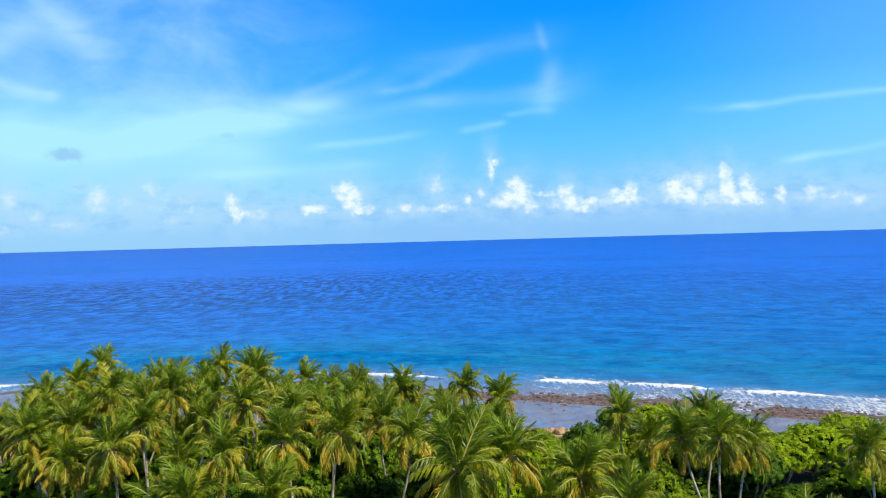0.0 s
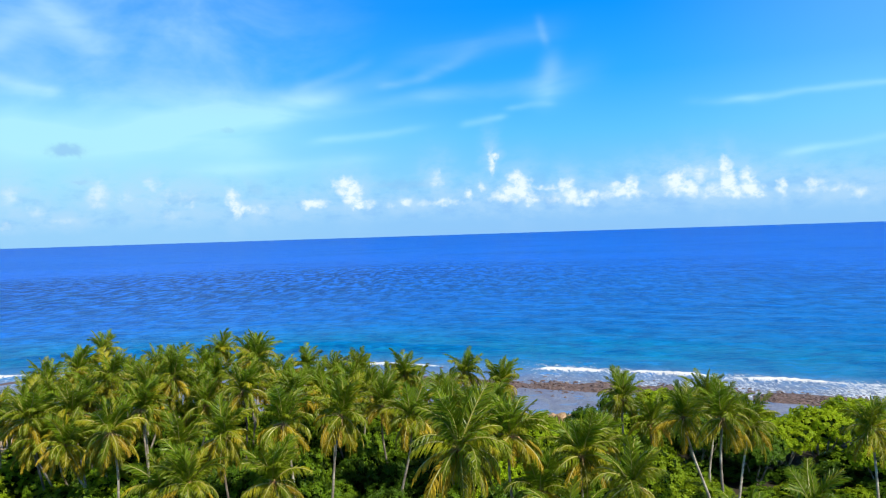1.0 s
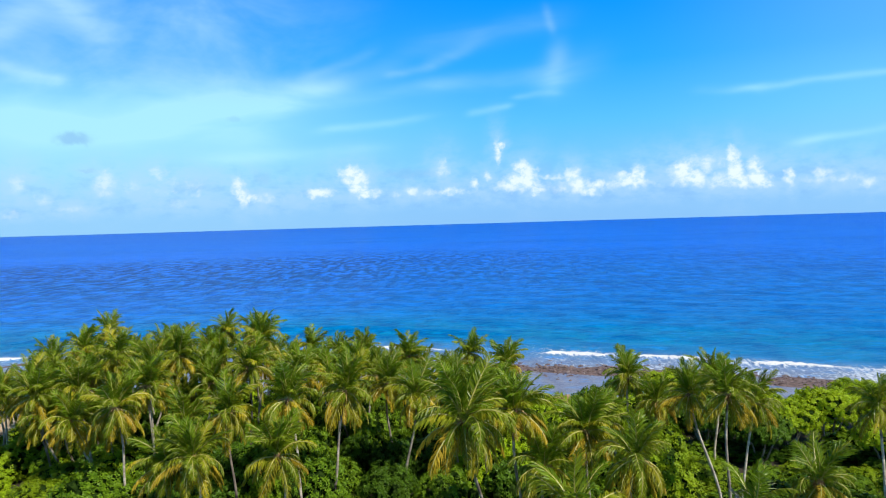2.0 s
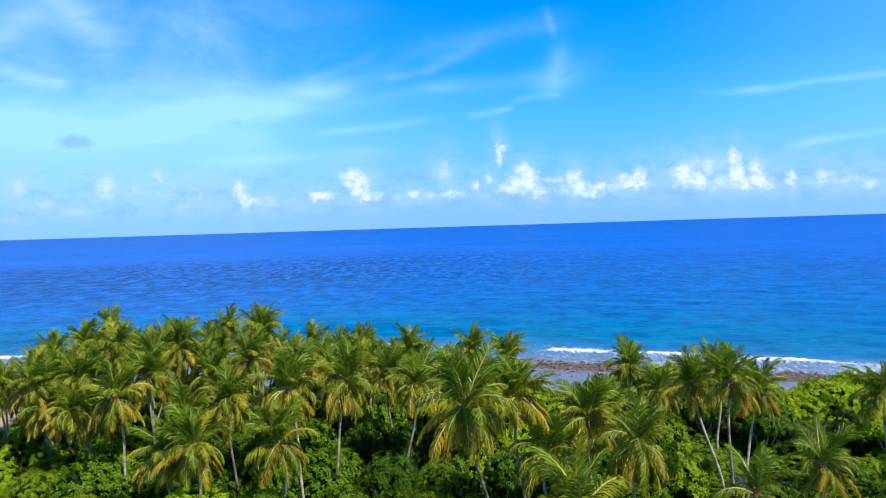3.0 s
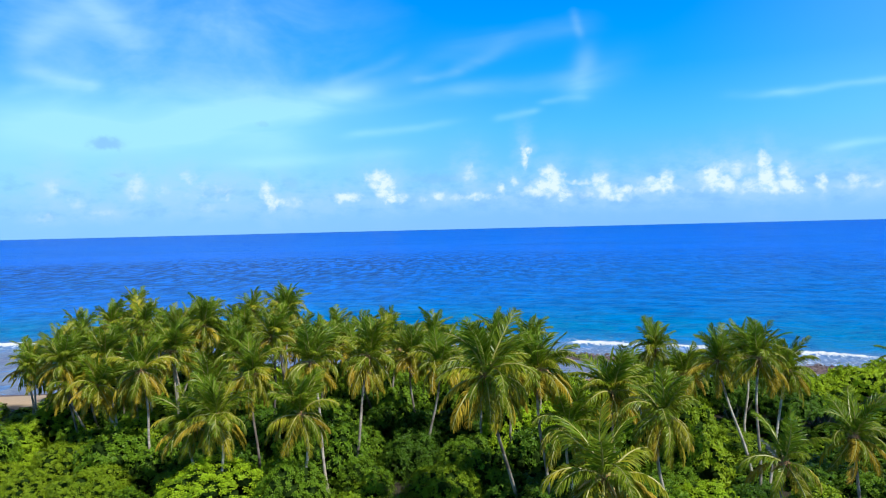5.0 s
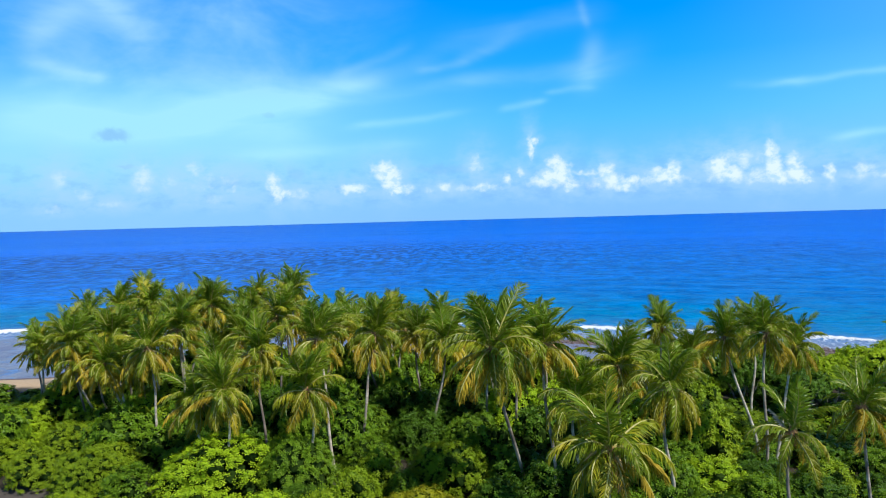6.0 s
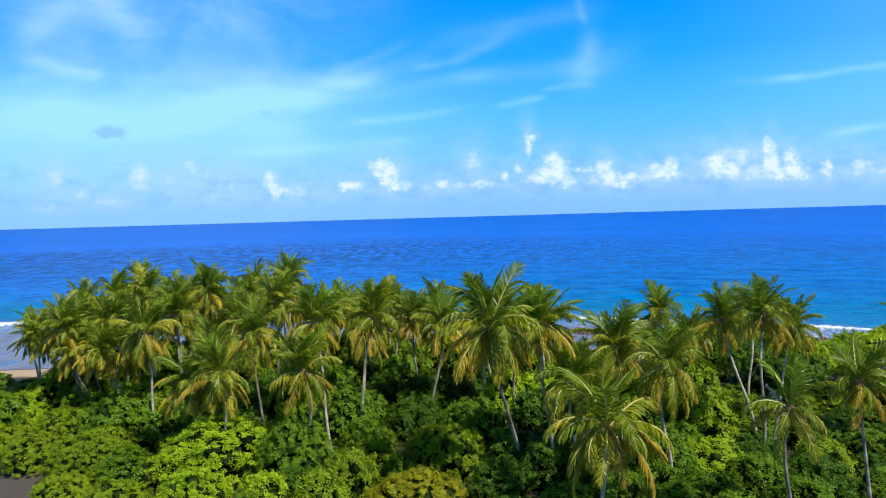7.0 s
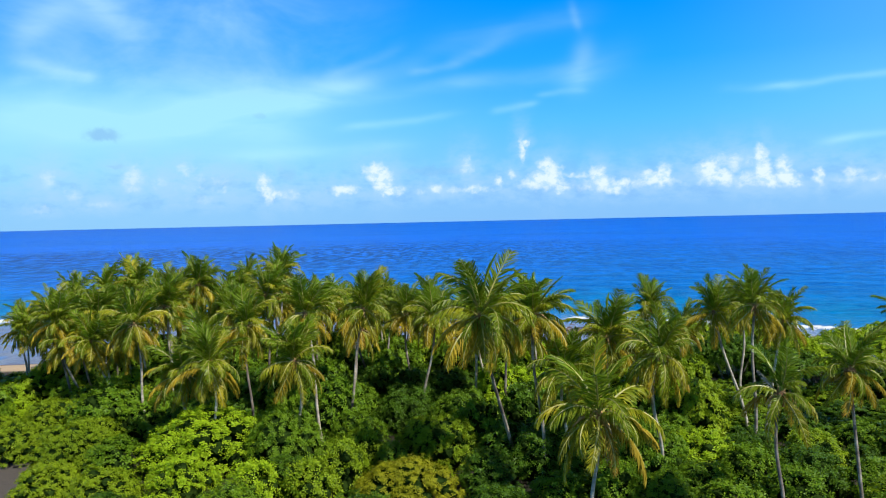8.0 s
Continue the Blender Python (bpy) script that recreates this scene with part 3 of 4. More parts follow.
# ---- coconut palms ----
def frond_mesh(name, seed, rise, fall, length, hang, mat, gaps=0.0, far=False):
    """A feathered frond: a pale midrib that leaves at rise degrees and bends down by fall degrees, with leaflets hanging on both sides."""
    r = random.Random(seed)
    steps = 6 if far else 12
    pts, ang, p = [], [], Vector((0.05, 0, 0))
    side_bend = r.uniform(-0.3, 0.3)
    for i in range(steps + 1):
        s = i / steps
        a = radians(rise - fall * s ** 1.3)
        pts.append(p.copy())
        ang.append(a)
        p = p + Vector((math.cos(a), side_bend * s * 0.6, math.sin(a))) * (length / steps)
    verts, faces = tube(pts, [0.055 * (1 - 0.85 * i / steps) + 0.004 for i in range(steps + 1)], 3 if far else 4)
    rib_faces = len(faces)
    pairs = 30 if far else 58
    for i in range(pairs):
        s = 0.12 + 0.87 * (i + 0.5) / pairs
        f = s * steps
        k = min(int(f), steps - 1)
        base = pts[k].lerp(pts[k + 1], f - k)
        a = ang[k] + (ang[k + 1] - ang[k]) * (f - k)
        along = Vector((math.cos(a), 0, math.sin(a)))
        long = length * 0.26 * (math.sin(math.pi * min(1, (s * 0.83 + 0.17))) ** 0.6 + 0.12)
        clump = math.sin(i * 0.9 + seed)                   # neighbours stick together in the wind
        for sg in (-1, 1):
            if r.random() < gaps:
                continue
            l = long * r.uniform(0.66, 1.15)
            d1 = (Vector((0, sg, 0)) * 0.85 + along * (0.55 + 0.5 * s + 0.16 * clump) + Vector((0, 0, -1)) * hang * r.uniform(0.3, 0.8)
                  + Vector((0, 0, 0.15)) + Vector((r.uniform(-.12, .12), r.uniform(-.12, .12), r.uniform(-.2, .2)))).normalized()
            d2 = (d1 * 0.55 + Vector((0, 0, -1)) * hang * r.uniform(0.7, 1.4) + along * 0.15).normalized()
            twist = r.gauss(0, 0.5)
            wide = (along * math.cos(twist) + along.cross(d1).normalized() * math.sin(twist)) * (0.026 + 0.018 * r.random()) * (1.6 if far else 1.0)
            mid, tip = base + d1 * l * 0.5, base + d1 * l * 0.5 + d2 * l * 0.55
            n = len(verts)
            verts += [base - wide * 0.6, base + wide * 0.6, mid + wide, mid - wide, tip]
            faces += [(n, n + 1, n + 2, n + 3), (n + 3, n + 2, n + 4)]
    me = mesh_of(name, verts, faces, mat)
    me.materials.append(M_RIB)
    me.polygons.foreach_set("material_index", [1] * rib_faces + [0] * (len(faces) - rib_faces))
    return me


def frond_set(far):
    return {
        "spear": [frond_mesh("frond_spear", 1 + i, 87, 20 + 10 * i, 3.0, 0.06, M_YOUNG, 0, far) for i in range(2)],
        "high": [frond_mesh("frond_high", 11 + i, 81 - 6 * i, 34 + 14 * i, 3.3, 0.2, M_YOUNG if i else M_FROND, 0.03, far) for i in range(3)],
        "mid": [frond_mesh("frond_mid", 21 + i, 64 - 9 * i, 84 + 16 * i, 2.9, 0.5, M_FROND, 0.05, far) for i in range(3)],
        "low": [frond_mesh("frond_low", 31 + i, 24 - 13 * i, 112 + 2 * i, 2.65, 0.9, M_RIPE if i == 1 else M_FROND, 0.07, far) for i in range(3)],
        "droop": [frond_mesh("frond_droop", 41 + i, -14 - 12 * i, 70 - 7 * i, 2.95, 0.9, M_RIPE if i else M_OLD, 0.10, far) for i in range(3)],
        "dry": [frond_mesh("frond_dry", 51 + i, -46, 42, 2.7, 0.7, M_OLD, 0.25, far) for i in range(2)],
    }


FRONDS, FAR_FRONDS = frond_set(False), frond_set(True)
FROND_LABEL = {"dry": "hanging dry yellow-brown frond"}


def nut_cluster():
    bm = bmesh.new()
    r = random.Random(3)
    for i in range(11):
        a = i * 2.4
        m = Matrix.Translation((math.cos(a) * r.uniform(0.2, 0.36), math.sin(a) * r.uniform(0.2, 0.36), -0.12 - 0.32 * r.random())) @ Matrix.Diagonal((0.11, 0.11, 0.14, 1))
        bmesh.ops.create_icosphere(bm, subdivisions=1, radius=1, matrix=m)
    me = bpy.data.meshes.new("coconuts")
    bm.to_mesh(me)
    bm.free()
    me.materials.append(M_NUT)
    return me


def flower_spray():
    """Branched tan flower stalks that stand out between the frond bases."""
    r = random.Random(8)
    verts, faces = [], []
    for i in range(9):
        a, up = i * 2.4, r.uniform(0.2, 0.9)
        out, long = Vector((math.cos(a), math.sin(a), 0)), r.uniform(0.7, 1.05)
        pts = [out * long * s + Vector((0, 0, up * s - 0.75 * s * s)) for s in (0.1, 0.4, 0.7, 1.0)]
        v, f = tube(pts, [0.045, 0.05, 0.06, 0.02], 4)
        faces += [tuple(k + len(verts) for k in face) for face in f]
        verts += v
    return mesh_of("flower_spray", verts, faces, M_SPRAY)


def sheath_mesh():
    """The fibrous collar of old leaf bases under the crown."""
    v, f = tube([(0, 0, -0.55), (0, 0, -0.3), (0, 0, 0.0), (0, 0, 0.3)], [0.14, 0.25, 0.28, 0.10], 7)
    return mesh_of("leaf_sheath", v, f, M_SHEATH)


NUTS, SPRAY, SHEATH = nut_cluster(), flower_spray(), sheath_mesh()
palm_count = 0


def palm(x, y, crown, lean_x=None, lean_y=None, size=0.95, fullness=41, wind=4.0, spread=0.0, skirt=0.0, stem=1.0, label=""):
    """A coconut palm whose crown sits over (x, y) at the height crown. lean_x and lean_y: how far its foot stands off; spread: leaves out upright fronds; skirt: more hanging ones."""
    global palm_count
    palm_count += 1
    r = random.Random(palm_count * 77)
    lean_x = r.uniform(-1.6, 1.6) if lean_x is None else lean_x
    lean_y = r.uniform(-1.2, 1.2) if lean_y is None else lean_y
    foot = float(ground_height(np.array([x + lean_x]), np.array([y + lean_y]))[0])
    tree = new("coconut_palm")
    tree.location = (x + lean_x, y + lean_y, foot)
    h = crown - foot
    pts, rad = [], []
    bow = r.uniform(0.75, 1.35)
    sway = r.uniform(-0.3, 0.3)
    for i in range(13):
        s = i / 12
        k = s ** bow
        pts.append((-lean_x * k + sway * math.sin(s * 2 * math.pi), -lean_y * k, h * s - (0.25 if i == 0 else 0)))
        rad.append(stem * (0.072 + 0.038 * (1 - s) + 0.10 * max(0, 1 - s * 9)))
    v, f = tube(pts, rad, 8)
    part("trunk", mesh_of("palm_trunk", v, f, M_BARK, True), tree)
    top = Matrix.Translation((-lean_x, -lean_y, h))
    part("leaf_sheath", SHEATH, tree, top)
    if r.random() < 0.75:
        part("fruit_stalk", NUTS, tree, top @ Matrix.Rotation(r.uniform(0, 6), 4, "Z") @ Matrix.Scale(size, 4), "bunch of orange-yellow coconuts")
    if y < 64 and (spread or r.random() < 0.7):
        part("flower_stalk", SPRAY, tree, top @ Matrix.Rotation(r.uniform(0, 6), 4, "Z") @ Matrix.Scale(size, 4), "tan flower stalks among the frond bases")
    turn = r.uniform(0, 6.28)
    for i in range(fullness):
        s = spread + (1 - spread) * (i + 0.5) / fullness
        s = s ** (1 / (1 + skirt))
        kind = "spear" if s < 0.09 else "high" if s < 0.30 else "mid" if s < 0.51 else "low" if s < 0.70 else "droop" if s < 0.94 else "dry"
        a = turn + i * 2.39996 + r.uniform(-0.25, 0.25)
        a -= 0.045 * wind * math.sin(a)                     # the trade wind combs the fronds over
        k = size * r.uniform(0.8, 1.1)
        blown = Matrix.Rotation(radians(wind + r.uniform(-4, 4)), 4, "Y")
        m = top @ blown @ Matrix.Rotation(a, 4, "Z") @ Matrix.Rotation(radians(r.uniform(-14, 14)), 4, "Y") @ Matrix.Rotation(radians(r.uniform(-24, 24)), 4, "X")
        part("frond", r.choice((FAR_FRONDS if y > 64 else FRONDS)[kind]), tree, m @ Matrix.Scale(k, 4), FROND_LABEL.get(kind, ""))
    words = label or r.choice(["tall coconut palm with olive-green drooping fronds and pale trunk",
                               "leaning coconut palm with yellowing fronds among green shrubs",
                               "coconut palm with feathery sunlit crown in a dense grove"])
    return tagged(tree, words, "palm tree", group="coconut palms along the shore")


# x, y and height of the crown's heart, and how far the foot stands off sideways
GROVE_BACK = [(-44.0, 67.2, 7.6, 0.4), (-40.4, 69.9, 10.4, 1.0), (-40.3, 75.0, 10.7, 0.5), (-40.4, 80.6, 11.6, 0.0), (-38.6, 63.3, 9.6, 1.5),
              (-31.5, 64.6, 11.7, 0.5), (-26.9, 61.9, 11.4, -0.6), (-25.2, 62.9, 12.0, 0.8), (-28.4, 84.0, 11.0, 0.0), (-22.6, 75.6, 11.6, 0.4),
              (-19.8, 68.9, 12.5, -0.4), (-19.9, 89.0, 8.1, 0.0), (-15.2, 82.0, 8.4, 0.3), (-12.5, 80.9, 8.9, 0.0), (-33.1, 61.0, 9.6, 1.6)]
GROVE_FRONT = [(-31.2, 56.6, 8.2, 2.4), (-24.9, 56.2, 10.9, 0.6), (-36.6, 60.5, 9.3, 1.0), (-26.0, 53.3, 10.0, 0.9), (-17.7, 46.7, 8.3, 1.0),
               (-18.4, 60.3, 11.3, 0.0), (-16.9, 51.4, 10.1, 0.1), (-12.7, 51.2, 10.9, 1.2), (-12.1, 46.2, 8.6, 0.3), (-9.1, 53.4, 10.9, -1.5),
               (-7.4, 63.3, 9.2, 0.0), (-4.4, 56.6, 9.8, -0.9), (-7.2, 79.6, 8.6, 0.0), (-37.0, 64.0, 6.6, 2.4), (-20.0, 48.3, 7.4, 0.5), (-29.4, 58.3, 7.6, 0.5)]
MIDDLE = [(2.6, 45.4, 11.4, 0.4), (-0.9, 82.0, 8.3, 0.0), (3.0, 76.0, 8.2, 0.0), (0.6, 57.0, 9.3, 0.4), (-1.6, 60.0, 9.4, 0.2),
          (4.3, 45.4, 8.0, 0.2), (6.9, 46.0, 9.9, 0.3)]
RIGHT = [(12.3, 61.3, 9.9, 0.2), (14.2, 59.7, 8.3, 0.3), (14.8, 52.5, 10.5, 2.3), (16.2, 48.6, 11.4, -0.1), (18.7, 60.4, 9.8, 0.3), (19.2, 52.4, 9.9, -1.5),
         (26.6, 51.0, 9.9, 0.3)]
FILL = [(-36.0, 70.0, 9.5), (-33.5, 72.0, 10.2), (-31.0, 78.0, 10.4), (-22.5, 63.0, 9.6), (-21.8, 55.5, 8.2), (-24.0, 70.0, 10.2), (-15.5, 66.0, 9.8),
        (-12.0, 72.0, 8.8), (-10.8, 60.5, 8.4), (-34.6, 66.0, 9.4), (-16.0, 76.0, 8.2), (-1.5, 66.0, 7.6), (3.0, 64.0, 7.4), (9.8, 56.5, 7.6)]
DEEP_FILL = [(-22.0, 80.0, 8.4), (-9.0, 74.0, 7.8), (-3.0, 73.0, 7.4), (-0.5, 70.0, 6.8), (-12.5, 66.5, 8.0), (-27.5, 73.0, 8.8), (-33.0, 80.0, 8.8), (-38.5, 77.0, 9.0),
             (-30.0, 70.5, 8.2), (2.2, 71.0, 6.9), (-17.5, 72.5, 8.3), (-36.0, 60.5, 7.4), (-6.0, 80.0, 7.0), (-25.0, 64.5, 8.2), (-41.0, 66.0, 7.6)]
for x, y, crown, lean in GROVE_BACK:
    palm(x, y, crown, lean, size=0.9)
for x, y, crown, lean in GROVE_FRONT + MIDDLE:
    palm(x, y, crown, lean)
for x, y, crown, lean in RIGHT:
    palm(x, y, crown, lean, size=0.82)
palm(8.9, 41.1, 9.8, 0.3, 2.5, 0.95, 34, 3.0, 0.05, 0.2, label="coconut palm with bright yellow hanging fronds under a green crown")
palm(-0.4, 41.5, 11.9, 1.9, 6.5, 1.15, 44, 10.0, 0.0, 0.2, 1.05, label="tall coconut palm with wind-blown top and yellowing skirt of fronds")
palm(5.5, 38.6, 7.3, -0.3, 0.3, 1.28, 26, 2.0, 0.17, label="low coconut palm with sparse long spreading fronds above shrubs")
palm(17.0, 37.7, 9.7, 0.8, None, 0.76, 30, 5.0, 0.0, 0.1, 0.9, label="slim coconut palm with a loose green crown and leaning trunk")
ragged = palm(13.1, 35.5, 9.1, 0.0, 0.2, 0.8, 20, 3.0, 0.04, 0.0, 0.9, label="slender coconut palm with a thin ragged yellow crown")
part("dead_frond", frond_mesh("frond_dead", 61, 58, 20, 1.3, 0.3, M_DEAD, 0.3), ragged, Matrix.Translation((-0.1, -0.2, 9.1 - ragged.location.z)) @ Matrix.Rotation(radians(150), 4, "Z"), "upright dead grey frond")
REAR_FILL = [(-45.0, 75.0, 8.4), (-36.0, 84.0, 9.4), (-33.5, 75.0, 9.6), (-29.0, 80.0, 9.4), (-25.0, 86.0, 8.8), (-21.0, 84.0, 7.2), (-17.0, 79.0, 7.4), (-12.0, 86.0, 6.4),
             (-8.0, 84.5, 6.4), (-3.0, 80.5, 6.8), (-46.0, 70.5, 7.6), (-39.0, 68.0, 8.6), (-35.0, 71.5, 9.0), (-21.5, 73.0, 9.2), (-14.0, 71.0, 8.8), (-9.5, 70.0, 8.6),
             (-42.5, 79.0, 9.2), (-24.0, 80.0, 9.0), (-31.0, 86.0, 9.0), (-38.5, 85.0, 7.2), (-34.0, 88.5, 7.0), (-28.0, 89.0, 6.8), (-23.0, 90.0, 6.8), (-18.0, 87.0, 6.8),
             (-14.0, 89.5, 6.6), (-44.5, 84.0, 6.8), (-10.0, 88.5, 6.4), (-46.5, 78.5, 7.0), (-20.0, 77.5, 7.4), (-27.0, 77.0, 8.6)]
for x, y, crown in FILL + DEEP_FILL + REAR_FILL:
    palm(x, y, crown, None, None, 0.9, 29)


# ---- shrubs and broad-leaved trees ----
def crown_lobes(r, wide, tall, count, lift=0.0):
    main = Vector((wide * 0.84, wide * 0.84, tall * 0.63))
    heart = Vector((0, 0, lift + tall * 0.30))
    lobes = [(heart, main)]
    for i in range(count):
        a = i * 2.39996 + r.uniform(-0.3, 0.3)
        up = 1 - 1.05 * (i + 0.5) / count
        flat = math.sqrt(max(0, 1 - up * up))
        d = Vector((math.cos(a) * flat * main.x, math.sin(a) * flat * main.y, up * main.z))
        k = wide * r.uniform(0.16, 0.31)
        lobes.append((heart + d * r.uniform(0.80, 0.96), Vector((k, k, k * r.uniform(0.8, 1.0)))))
    return lobes


def foliage_arrays(seed, lobes, rosettes, leaf, leaves=4, fine=True):
    """Rosettes of small pointed leaves spread over the lobes' outer skin."""
    g = np.random.RandomState(seed)
    C = np.array([c[:] for c, _ in lobes])
    S = np.array([s[:] for _, s in lobes])
    weight = S[:, 0] * S[:, 1] + S[:, 0] * S[:, 2]
    tufts = rosettes // 5
    pick = g.choice(len(lobes), tufts * 12, p=weight / weight.sum())
    d = g.normal(size=(len(pick), 3))
    d /= np.linalg.norm(d, axis=1)[:, None]
    p = C[pick] + d * S[pick] * g.uniform(0.88, 1.06, (len(pick), 1))
    inside = np.zeros(len(pick), bool)
    for i in range(len(lobes)):
        inside |= (((p - C[i]) / S[i]) ** 2).sum(1) < 0.72
    keep = (~inside) & (p[:, 2] > 0.15) & (d[:, 2] > -0.55)
    p, d = p[keep][:tufts], d[keep][:tufts]
    tuft = g.choice(len(p), rosettes)                       # rosettes gather in tufts
    q = g.normal(size=(rosettes, 3))
    q /= np.linalg.norm(q, axis=1)[:, None]
    q += d[tuft] * 0.75
    p = p[tuft] + q * 0.15 * g.uniform(0.5, 1.2, (rosettes, 1))
    d = d[tuft]
    n = q * 0.7 + d * 0.7 + g.normal(0, 0.2, d.shape) + (0, 0, 0.4)
    n /= np.linalg.norm(n, axis=1)[:, None]
    a = np.cross(n, (0.3, 0.9, 0.2))
    a /= np.linalg.norm(a, axis=1)[:, None]
    b = np.cross(n, a)
    turn = g.uniform(0, 6.28, len(p))
    out = []
    for k in range(leaves):
        w = turn + 2 * math.pi * k / leaves + g.uniform(-0.3, 0.3, len(p))
        t = a * np.cos(w)[:, None] + b * np.sin(w)[:, None]
        up = g.uniform(0.15, 0.75, len(p))[:, None]
        t = t + n * up
        t /= np.linalg.norm(t, axis=1)[:, None]
        side = np.cross(n, t)
        side /= np.linalg.norm(side, axis=1)[:, None]
        l = (leaf * g.uniform(0.75, 1.25, len(p)))[:, None]
        base = p + t * 0.02
        if fine:
            out.append(np.stack([base, base + t * l * 0.6 + side * l * 0.27 - n * l * 0.04, base + t * l - n * l * 0.10, base + t * l * 0.6 - side * l * 0.27 - n * l * 0.04], 1))
        else:
            out.append(np.stack([base + t * l - n * l * 0.1, base + side * l * 0.30 + t * l * 0.2, base - side * l * 0.30 + t * l * 0.2], 1))
    V = np.concatenate(out).reshape(-1, 3)
    if not fine:
        return V, np.arange(len(V)).reshape(-1, 3)
    q = np.arange(len(V) // 4) * 4
    return V, np.concatenate([np.stack([q, q + 1, q + 2], 1), np.stack([q, q + 2, q + 3], 1)])


# Solid shells inside the crown, coloured dark so leaf gaps read as shade.
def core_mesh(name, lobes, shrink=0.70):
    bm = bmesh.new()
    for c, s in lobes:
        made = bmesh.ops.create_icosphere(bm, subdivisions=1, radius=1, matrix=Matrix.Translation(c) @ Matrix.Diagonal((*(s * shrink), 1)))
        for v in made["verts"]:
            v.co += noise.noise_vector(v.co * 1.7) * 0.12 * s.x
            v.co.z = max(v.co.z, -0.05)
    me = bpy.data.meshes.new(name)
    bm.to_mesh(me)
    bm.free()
    me.materials.append(M_SHADE_CORE)
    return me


SHRUB_SIZES = {"small": (1.4, 2.3, 14, 1000), "medium": (2.1, 3.2, 24, 2200), "large": (2.9, 3.9, 38, 4200)}
SHRUBS = {}


def shrub_meshes(size, tone, variant, fine):
    key = (size, tone, variant, fine)
    if key not in SHRUBS:
        wide, tall, count, rosettes = SHRUB_SIZES[size]
        r = random.Random(size + str(variant))
        lobes = crown_lobes(r, wide, tall, count)
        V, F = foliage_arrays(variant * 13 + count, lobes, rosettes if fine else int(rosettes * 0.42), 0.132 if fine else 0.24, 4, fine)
        SHRUBS[key] = (mesh_of("shrub_foliage", V, F.tolist(), M_LEAF[tone]), core_mesh("shrub_shade_core", lobes))
    return SHRUBS[key]


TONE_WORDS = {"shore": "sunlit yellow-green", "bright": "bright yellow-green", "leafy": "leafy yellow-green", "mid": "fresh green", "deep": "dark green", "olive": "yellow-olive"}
shrub_random = random.Random(9)


def shrub(x, y, size, tone, scale=1.0, stretch=1.0, fine=True):
    r = shrub_random
    foliage, shade_shell = shrub_meshes(size, tone, r.randrange(3), fine)
    ob = new("shrub")
    g = float(ground_height(np.array([x]), np.array([y]))[0])
    ob.matrix_basis = pose(x, y, g - 0.08, 0, 0, r.uniform(0, 360)) @ Matrix.Diagonal((scale, scale, scale * stretch, 1))
    part("foliage", foliage, ob)
    part("branchwork", shade_shell, ob)
    return tagged(ob, f"{TONE_WORDS[tone]} rounded leafy shrub in the coastal thicket", "shrub", group="coastal shrubs")


# the shrubs that stand out before the palms: x, y, half width, height and tone; deep also paints shaded hollows
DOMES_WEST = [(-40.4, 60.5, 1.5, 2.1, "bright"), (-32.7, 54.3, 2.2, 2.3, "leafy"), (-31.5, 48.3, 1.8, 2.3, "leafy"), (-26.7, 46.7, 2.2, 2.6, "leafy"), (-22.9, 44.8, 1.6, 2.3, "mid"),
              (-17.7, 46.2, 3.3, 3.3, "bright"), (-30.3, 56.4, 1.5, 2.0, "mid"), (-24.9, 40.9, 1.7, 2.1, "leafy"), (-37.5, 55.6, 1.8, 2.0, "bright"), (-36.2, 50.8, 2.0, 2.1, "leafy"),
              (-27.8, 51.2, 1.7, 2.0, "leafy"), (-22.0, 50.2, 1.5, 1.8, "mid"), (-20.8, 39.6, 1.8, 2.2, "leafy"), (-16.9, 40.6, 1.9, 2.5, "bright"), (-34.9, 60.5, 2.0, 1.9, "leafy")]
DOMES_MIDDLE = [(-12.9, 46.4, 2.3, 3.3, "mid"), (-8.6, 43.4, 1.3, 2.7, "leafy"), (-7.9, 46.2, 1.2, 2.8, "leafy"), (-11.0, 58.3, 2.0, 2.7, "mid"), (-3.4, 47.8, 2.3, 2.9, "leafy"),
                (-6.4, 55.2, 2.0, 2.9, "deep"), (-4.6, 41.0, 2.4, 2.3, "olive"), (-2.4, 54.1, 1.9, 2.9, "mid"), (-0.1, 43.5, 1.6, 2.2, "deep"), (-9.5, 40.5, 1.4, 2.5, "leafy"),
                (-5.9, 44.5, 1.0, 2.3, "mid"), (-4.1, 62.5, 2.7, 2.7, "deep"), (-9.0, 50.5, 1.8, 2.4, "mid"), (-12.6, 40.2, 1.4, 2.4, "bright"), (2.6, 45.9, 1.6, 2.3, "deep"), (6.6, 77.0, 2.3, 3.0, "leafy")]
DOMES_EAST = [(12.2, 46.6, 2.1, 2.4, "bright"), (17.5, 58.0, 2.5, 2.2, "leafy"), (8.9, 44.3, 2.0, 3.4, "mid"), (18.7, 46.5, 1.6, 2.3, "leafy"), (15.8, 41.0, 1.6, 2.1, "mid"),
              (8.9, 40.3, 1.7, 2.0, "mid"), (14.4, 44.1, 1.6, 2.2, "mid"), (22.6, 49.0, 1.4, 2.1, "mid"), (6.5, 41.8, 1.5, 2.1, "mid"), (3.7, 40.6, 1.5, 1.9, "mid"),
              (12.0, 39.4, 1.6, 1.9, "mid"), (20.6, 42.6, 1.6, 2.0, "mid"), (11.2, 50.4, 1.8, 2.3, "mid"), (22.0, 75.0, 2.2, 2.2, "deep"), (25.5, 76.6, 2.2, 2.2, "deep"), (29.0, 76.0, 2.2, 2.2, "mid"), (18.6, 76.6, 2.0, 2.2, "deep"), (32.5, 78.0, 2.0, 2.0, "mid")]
taken = []
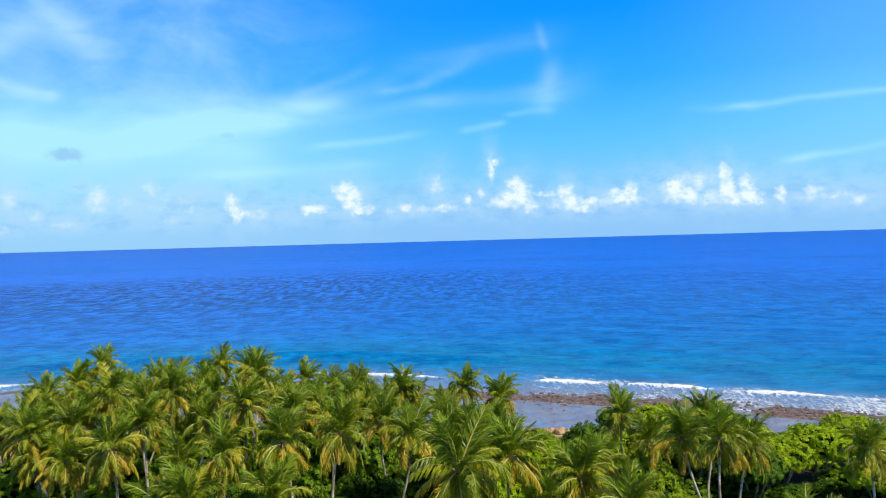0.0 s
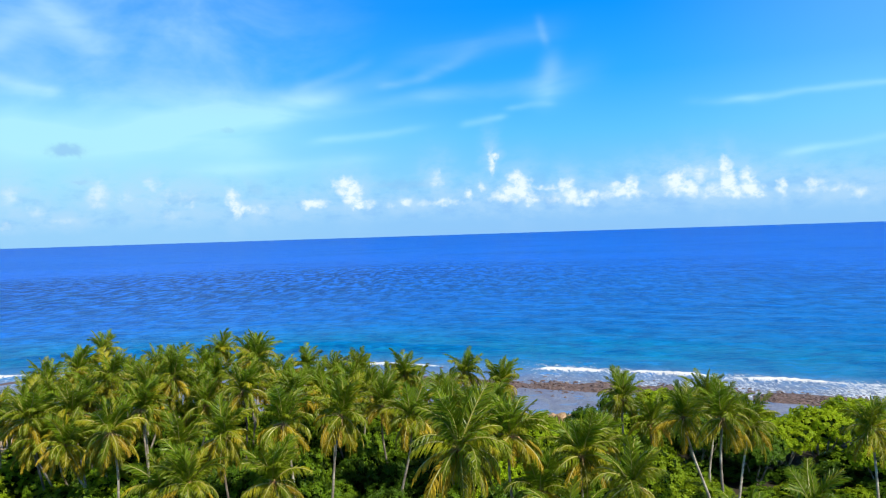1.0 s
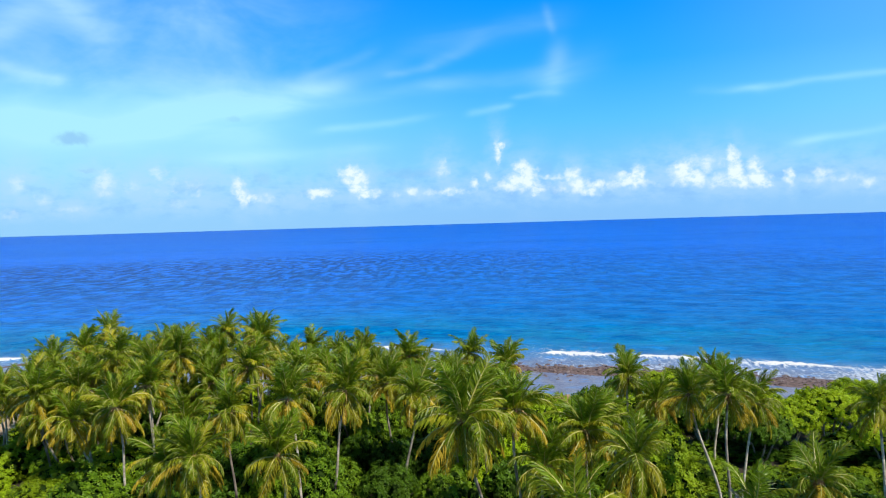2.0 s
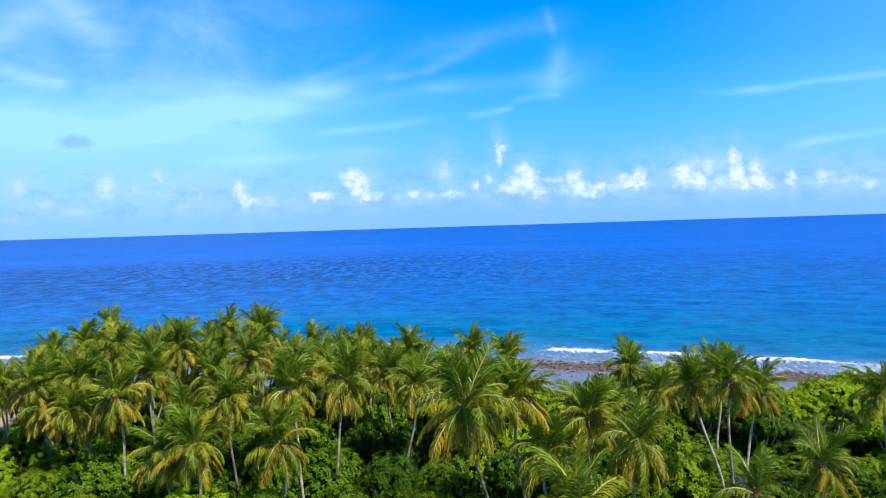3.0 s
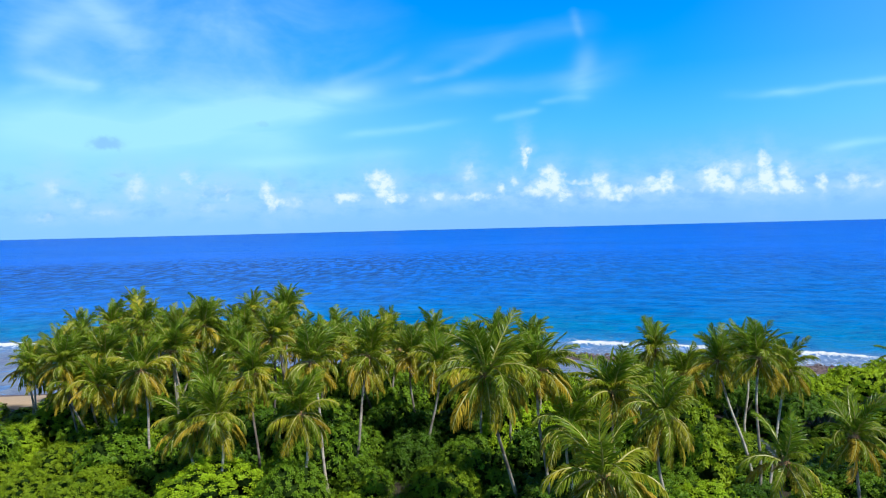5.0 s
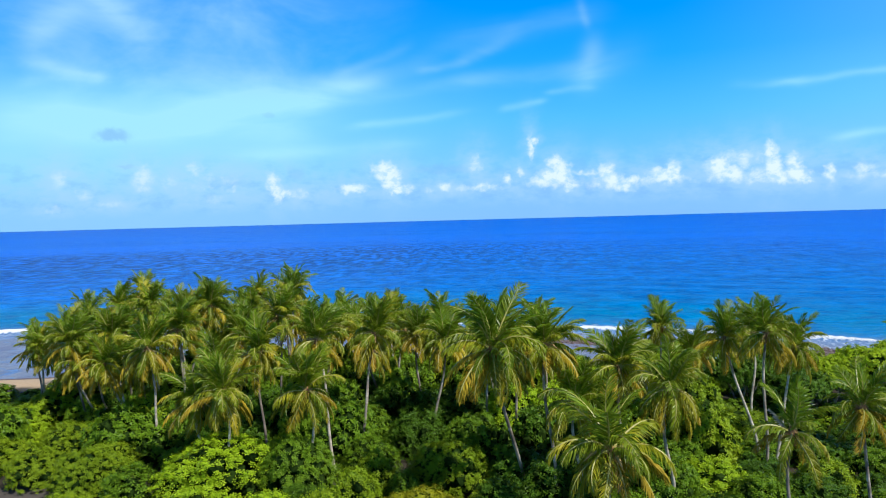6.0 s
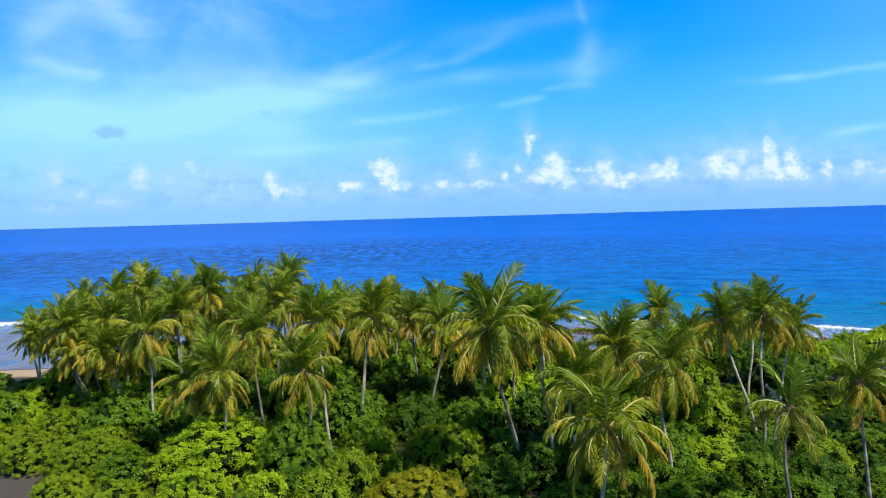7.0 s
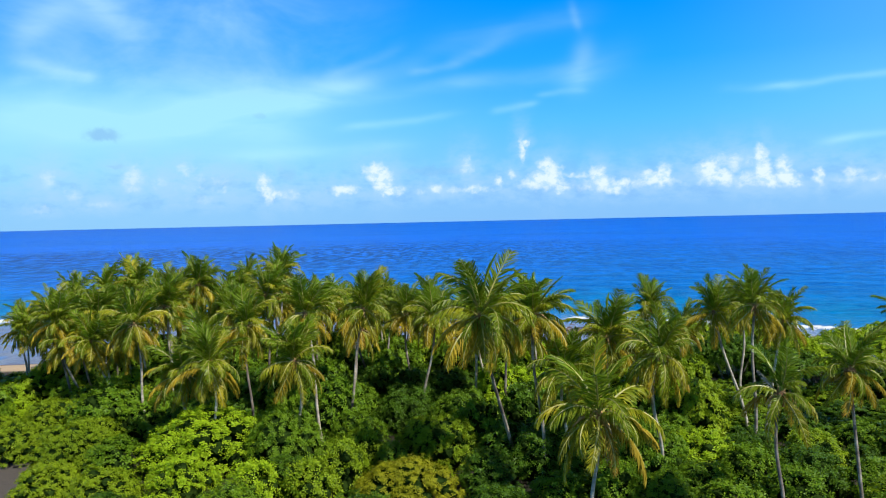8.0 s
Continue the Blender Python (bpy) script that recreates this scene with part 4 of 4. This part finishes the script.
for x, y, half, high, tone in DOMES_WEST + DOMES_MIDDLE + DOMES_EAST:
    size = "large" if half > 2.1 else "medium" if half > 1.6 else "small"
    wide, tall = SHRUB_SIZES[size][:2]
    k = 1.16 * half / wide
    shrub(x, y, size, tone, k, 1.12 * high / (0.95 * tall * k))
    taken.append((x, y, half))

# the thicket under and before the palms
gx = random.Random(21)
far_shrubs = {}
row = 0
y = 33.5
while y < 90:
    step = 3.1 + (y - 33) * 0.02
    x = -0.66 * y - 6 + (row % 2) * step / 2
    while x < 0.62 * y + 8:
        px, py = x + gx.uniform(-0.8, 0.8), y + gx.uniform(-0.8, 0.8)
        x += step
        if any((px - a) ** 2 + (py - b) ** 2 < (0.9 * c + 0.9) ** 2 for a, b, c in taken):
            continue
        if py > float(curve_at(px, LAND)) - 4 or (px + 0.9 * (py - 41.8) < -26.0 and py < 48.5) or (px < -50 and py > 73):
            continue
        if y > 66 and px > -36 and gx.random() < 0.2:
            continue
        size = gx.choice(["small", "medium", "medium"] if py < 50 else ["medium", "medium", "large"])
        low = (px > 15 and py > 51) or (px < -41 and py > 51) or (5 < px < 15 and py > 76)
        if low:
            size = "small" if py > 70 and px > 0 else "medium"
        if (19 < px < 33 and 61.5 < py < 65) or (5 < px < 14 and py > 85):
            continue
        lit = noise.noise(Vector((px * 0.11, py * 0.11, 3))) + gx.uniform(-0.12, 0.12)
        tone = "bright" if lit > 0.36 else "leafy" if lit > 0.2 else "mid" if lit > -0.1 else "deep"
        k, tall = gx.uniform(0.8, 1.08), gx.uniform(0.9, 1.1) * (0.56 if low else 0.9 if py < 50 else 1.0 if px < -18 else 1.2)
        # between the near shrubs the deep tone stands in for shaded gaps
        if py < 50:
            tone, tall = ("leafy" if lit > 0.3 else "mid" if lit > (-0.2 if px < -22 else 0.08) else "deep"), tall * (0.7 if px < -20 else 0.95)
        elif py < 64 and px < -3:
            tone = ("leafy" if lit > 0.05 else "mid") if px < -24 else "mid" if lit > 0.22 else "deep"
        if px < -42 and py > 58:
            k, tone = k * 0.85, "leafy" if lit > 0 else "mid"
        if py < 61:
            shrub(px, py, size, tone, k, tall, py < 47)
        else:
            foliage, core = shrub_meshes(size, tone, gx.randrange(3), False)
            turn = pose(px, py, float(ground_height(np.array([px]), np.array([py]))[0]) - 0.08, 0, 0, gx.uniform(0, 360)) @ Matrix.Diagonal((k, k, k * tall, 1))
            far_shrubs.setdefault(tone, []).append((foliage, turn))
            far_shrubs.setdefault("core", []).append((core, turn))
    y += step * 0.86
    row += 1


def joined(name, pieces):
    """One mesh out of many placed ones."""
    verts, faces, n = [], [], 0
    for me, m in pieces:
        v = np.empty(len(me.vertices) * 3)
        me.vertices.foreach_get("co", v)
        v = v.reshape(-1, 3) @ np.array(m.to_3x3()).T + np.array(m.translation)
        f = np.empty(len(me.polygons) * 3, int)
        me.polygons.foreach_get("vertices", f)
        verts.append(v)
        faces.append(f.reshape(-1, 3) + n)
        n += len(v)
    return mesh_of(name, np.concatenate(verts), np.concatenate(faces).tolist(), pieces[0][0].materials[0])


undergrowth = tagged(new("undergrowth"), "dense green shrubs with dark shade cores under the palm grove", "undergrowth", kind="stuff")
for tone in far_shrubs:
    part("branchwork" if tone == "core" else "foliage", joined("undergrowth_" + tone, far_shrubs[tone]), undergrowth)


def broad_tree(x, y, tone, scale):
    """A low spreading shore tree with several bare pale stems and a domed crown."""
    r = random.Random(int(x * 31 + y * 7))
    ob = new("shore_tree")
    g = float(ground_height(np.array([x]), np.array([y]))[0])
    ob.matrix_basis = pose(x, y, g, 0, 0, r.uniform(0, 360)) @ Matrix.Scale(scale, 4)
    lobes = crown_lobes(r, 3.6, 2.1, 21, 3.3)
    V, F = foliage_arrays(int(x * 10) + 500, lobes, 3300, 0.215, 4, False)
    part("foliage", mesh_of("tree_foliage", V, F.tolist(), M_LEAF[tone]), ob)
    part("branchwork", core_mesh("tree_shade_core", lobes, 0.72), ob)
    for k in range(5):
        a = k * 1.256 + r.uniform(-0.3, 0.3)
        pts = [(0.25 * math.cos(a), 0.25 * math.sin(a), -0.1), (0.7 * math.cos(a), 0.7 * math.sin(a), 1.0), (1.3 * math.cos(a + .2), 1.3 * math.sin(a + .2), 2.4), (2.0 * math.cos(a), 2.0 * math.sin(a), 3.7)]
        v, f = tube(pts, [0.16, 0.12, 0.09, 0.05], 6)
        part("stem", mesh_of("tree_stem", v, f, M_BRANCH, True), ob)
    return tagged(ob, f"low spreading shore tree with {TONE_WORDS[tone]} domed crown and pale stems", "tree", group="shore trees")


# deep crowns paint the dark hollow among the shore trees
for x, y, tone, k in [(27.0, 67.0, "shore", 0.86), (31.5, 69.5, "shore", 0.9), (37.0, 67.5, "shore", 0.86), (33.0, 62.0, "shore", 0.74), (42.5, 66.0, "shore", 0.86),
                      (20.5, 68.5, "deep", 0.84), (26.0, 73.5, "shore", 0.84), (36.5, 74.0, "shore", 0.84), (15.5, 72.0, "mid", 0.74), (47.0, 62.0, "shore", 0.86), (24.0, 64.8, "deep", 0.74), (20.0, 82.0, "shore", 0.78), (25.0, 80.0, "shore", 0.8), (16.0, 84.0, "mid", 0.62)]:
    broad_tree(x, y, tone, k)
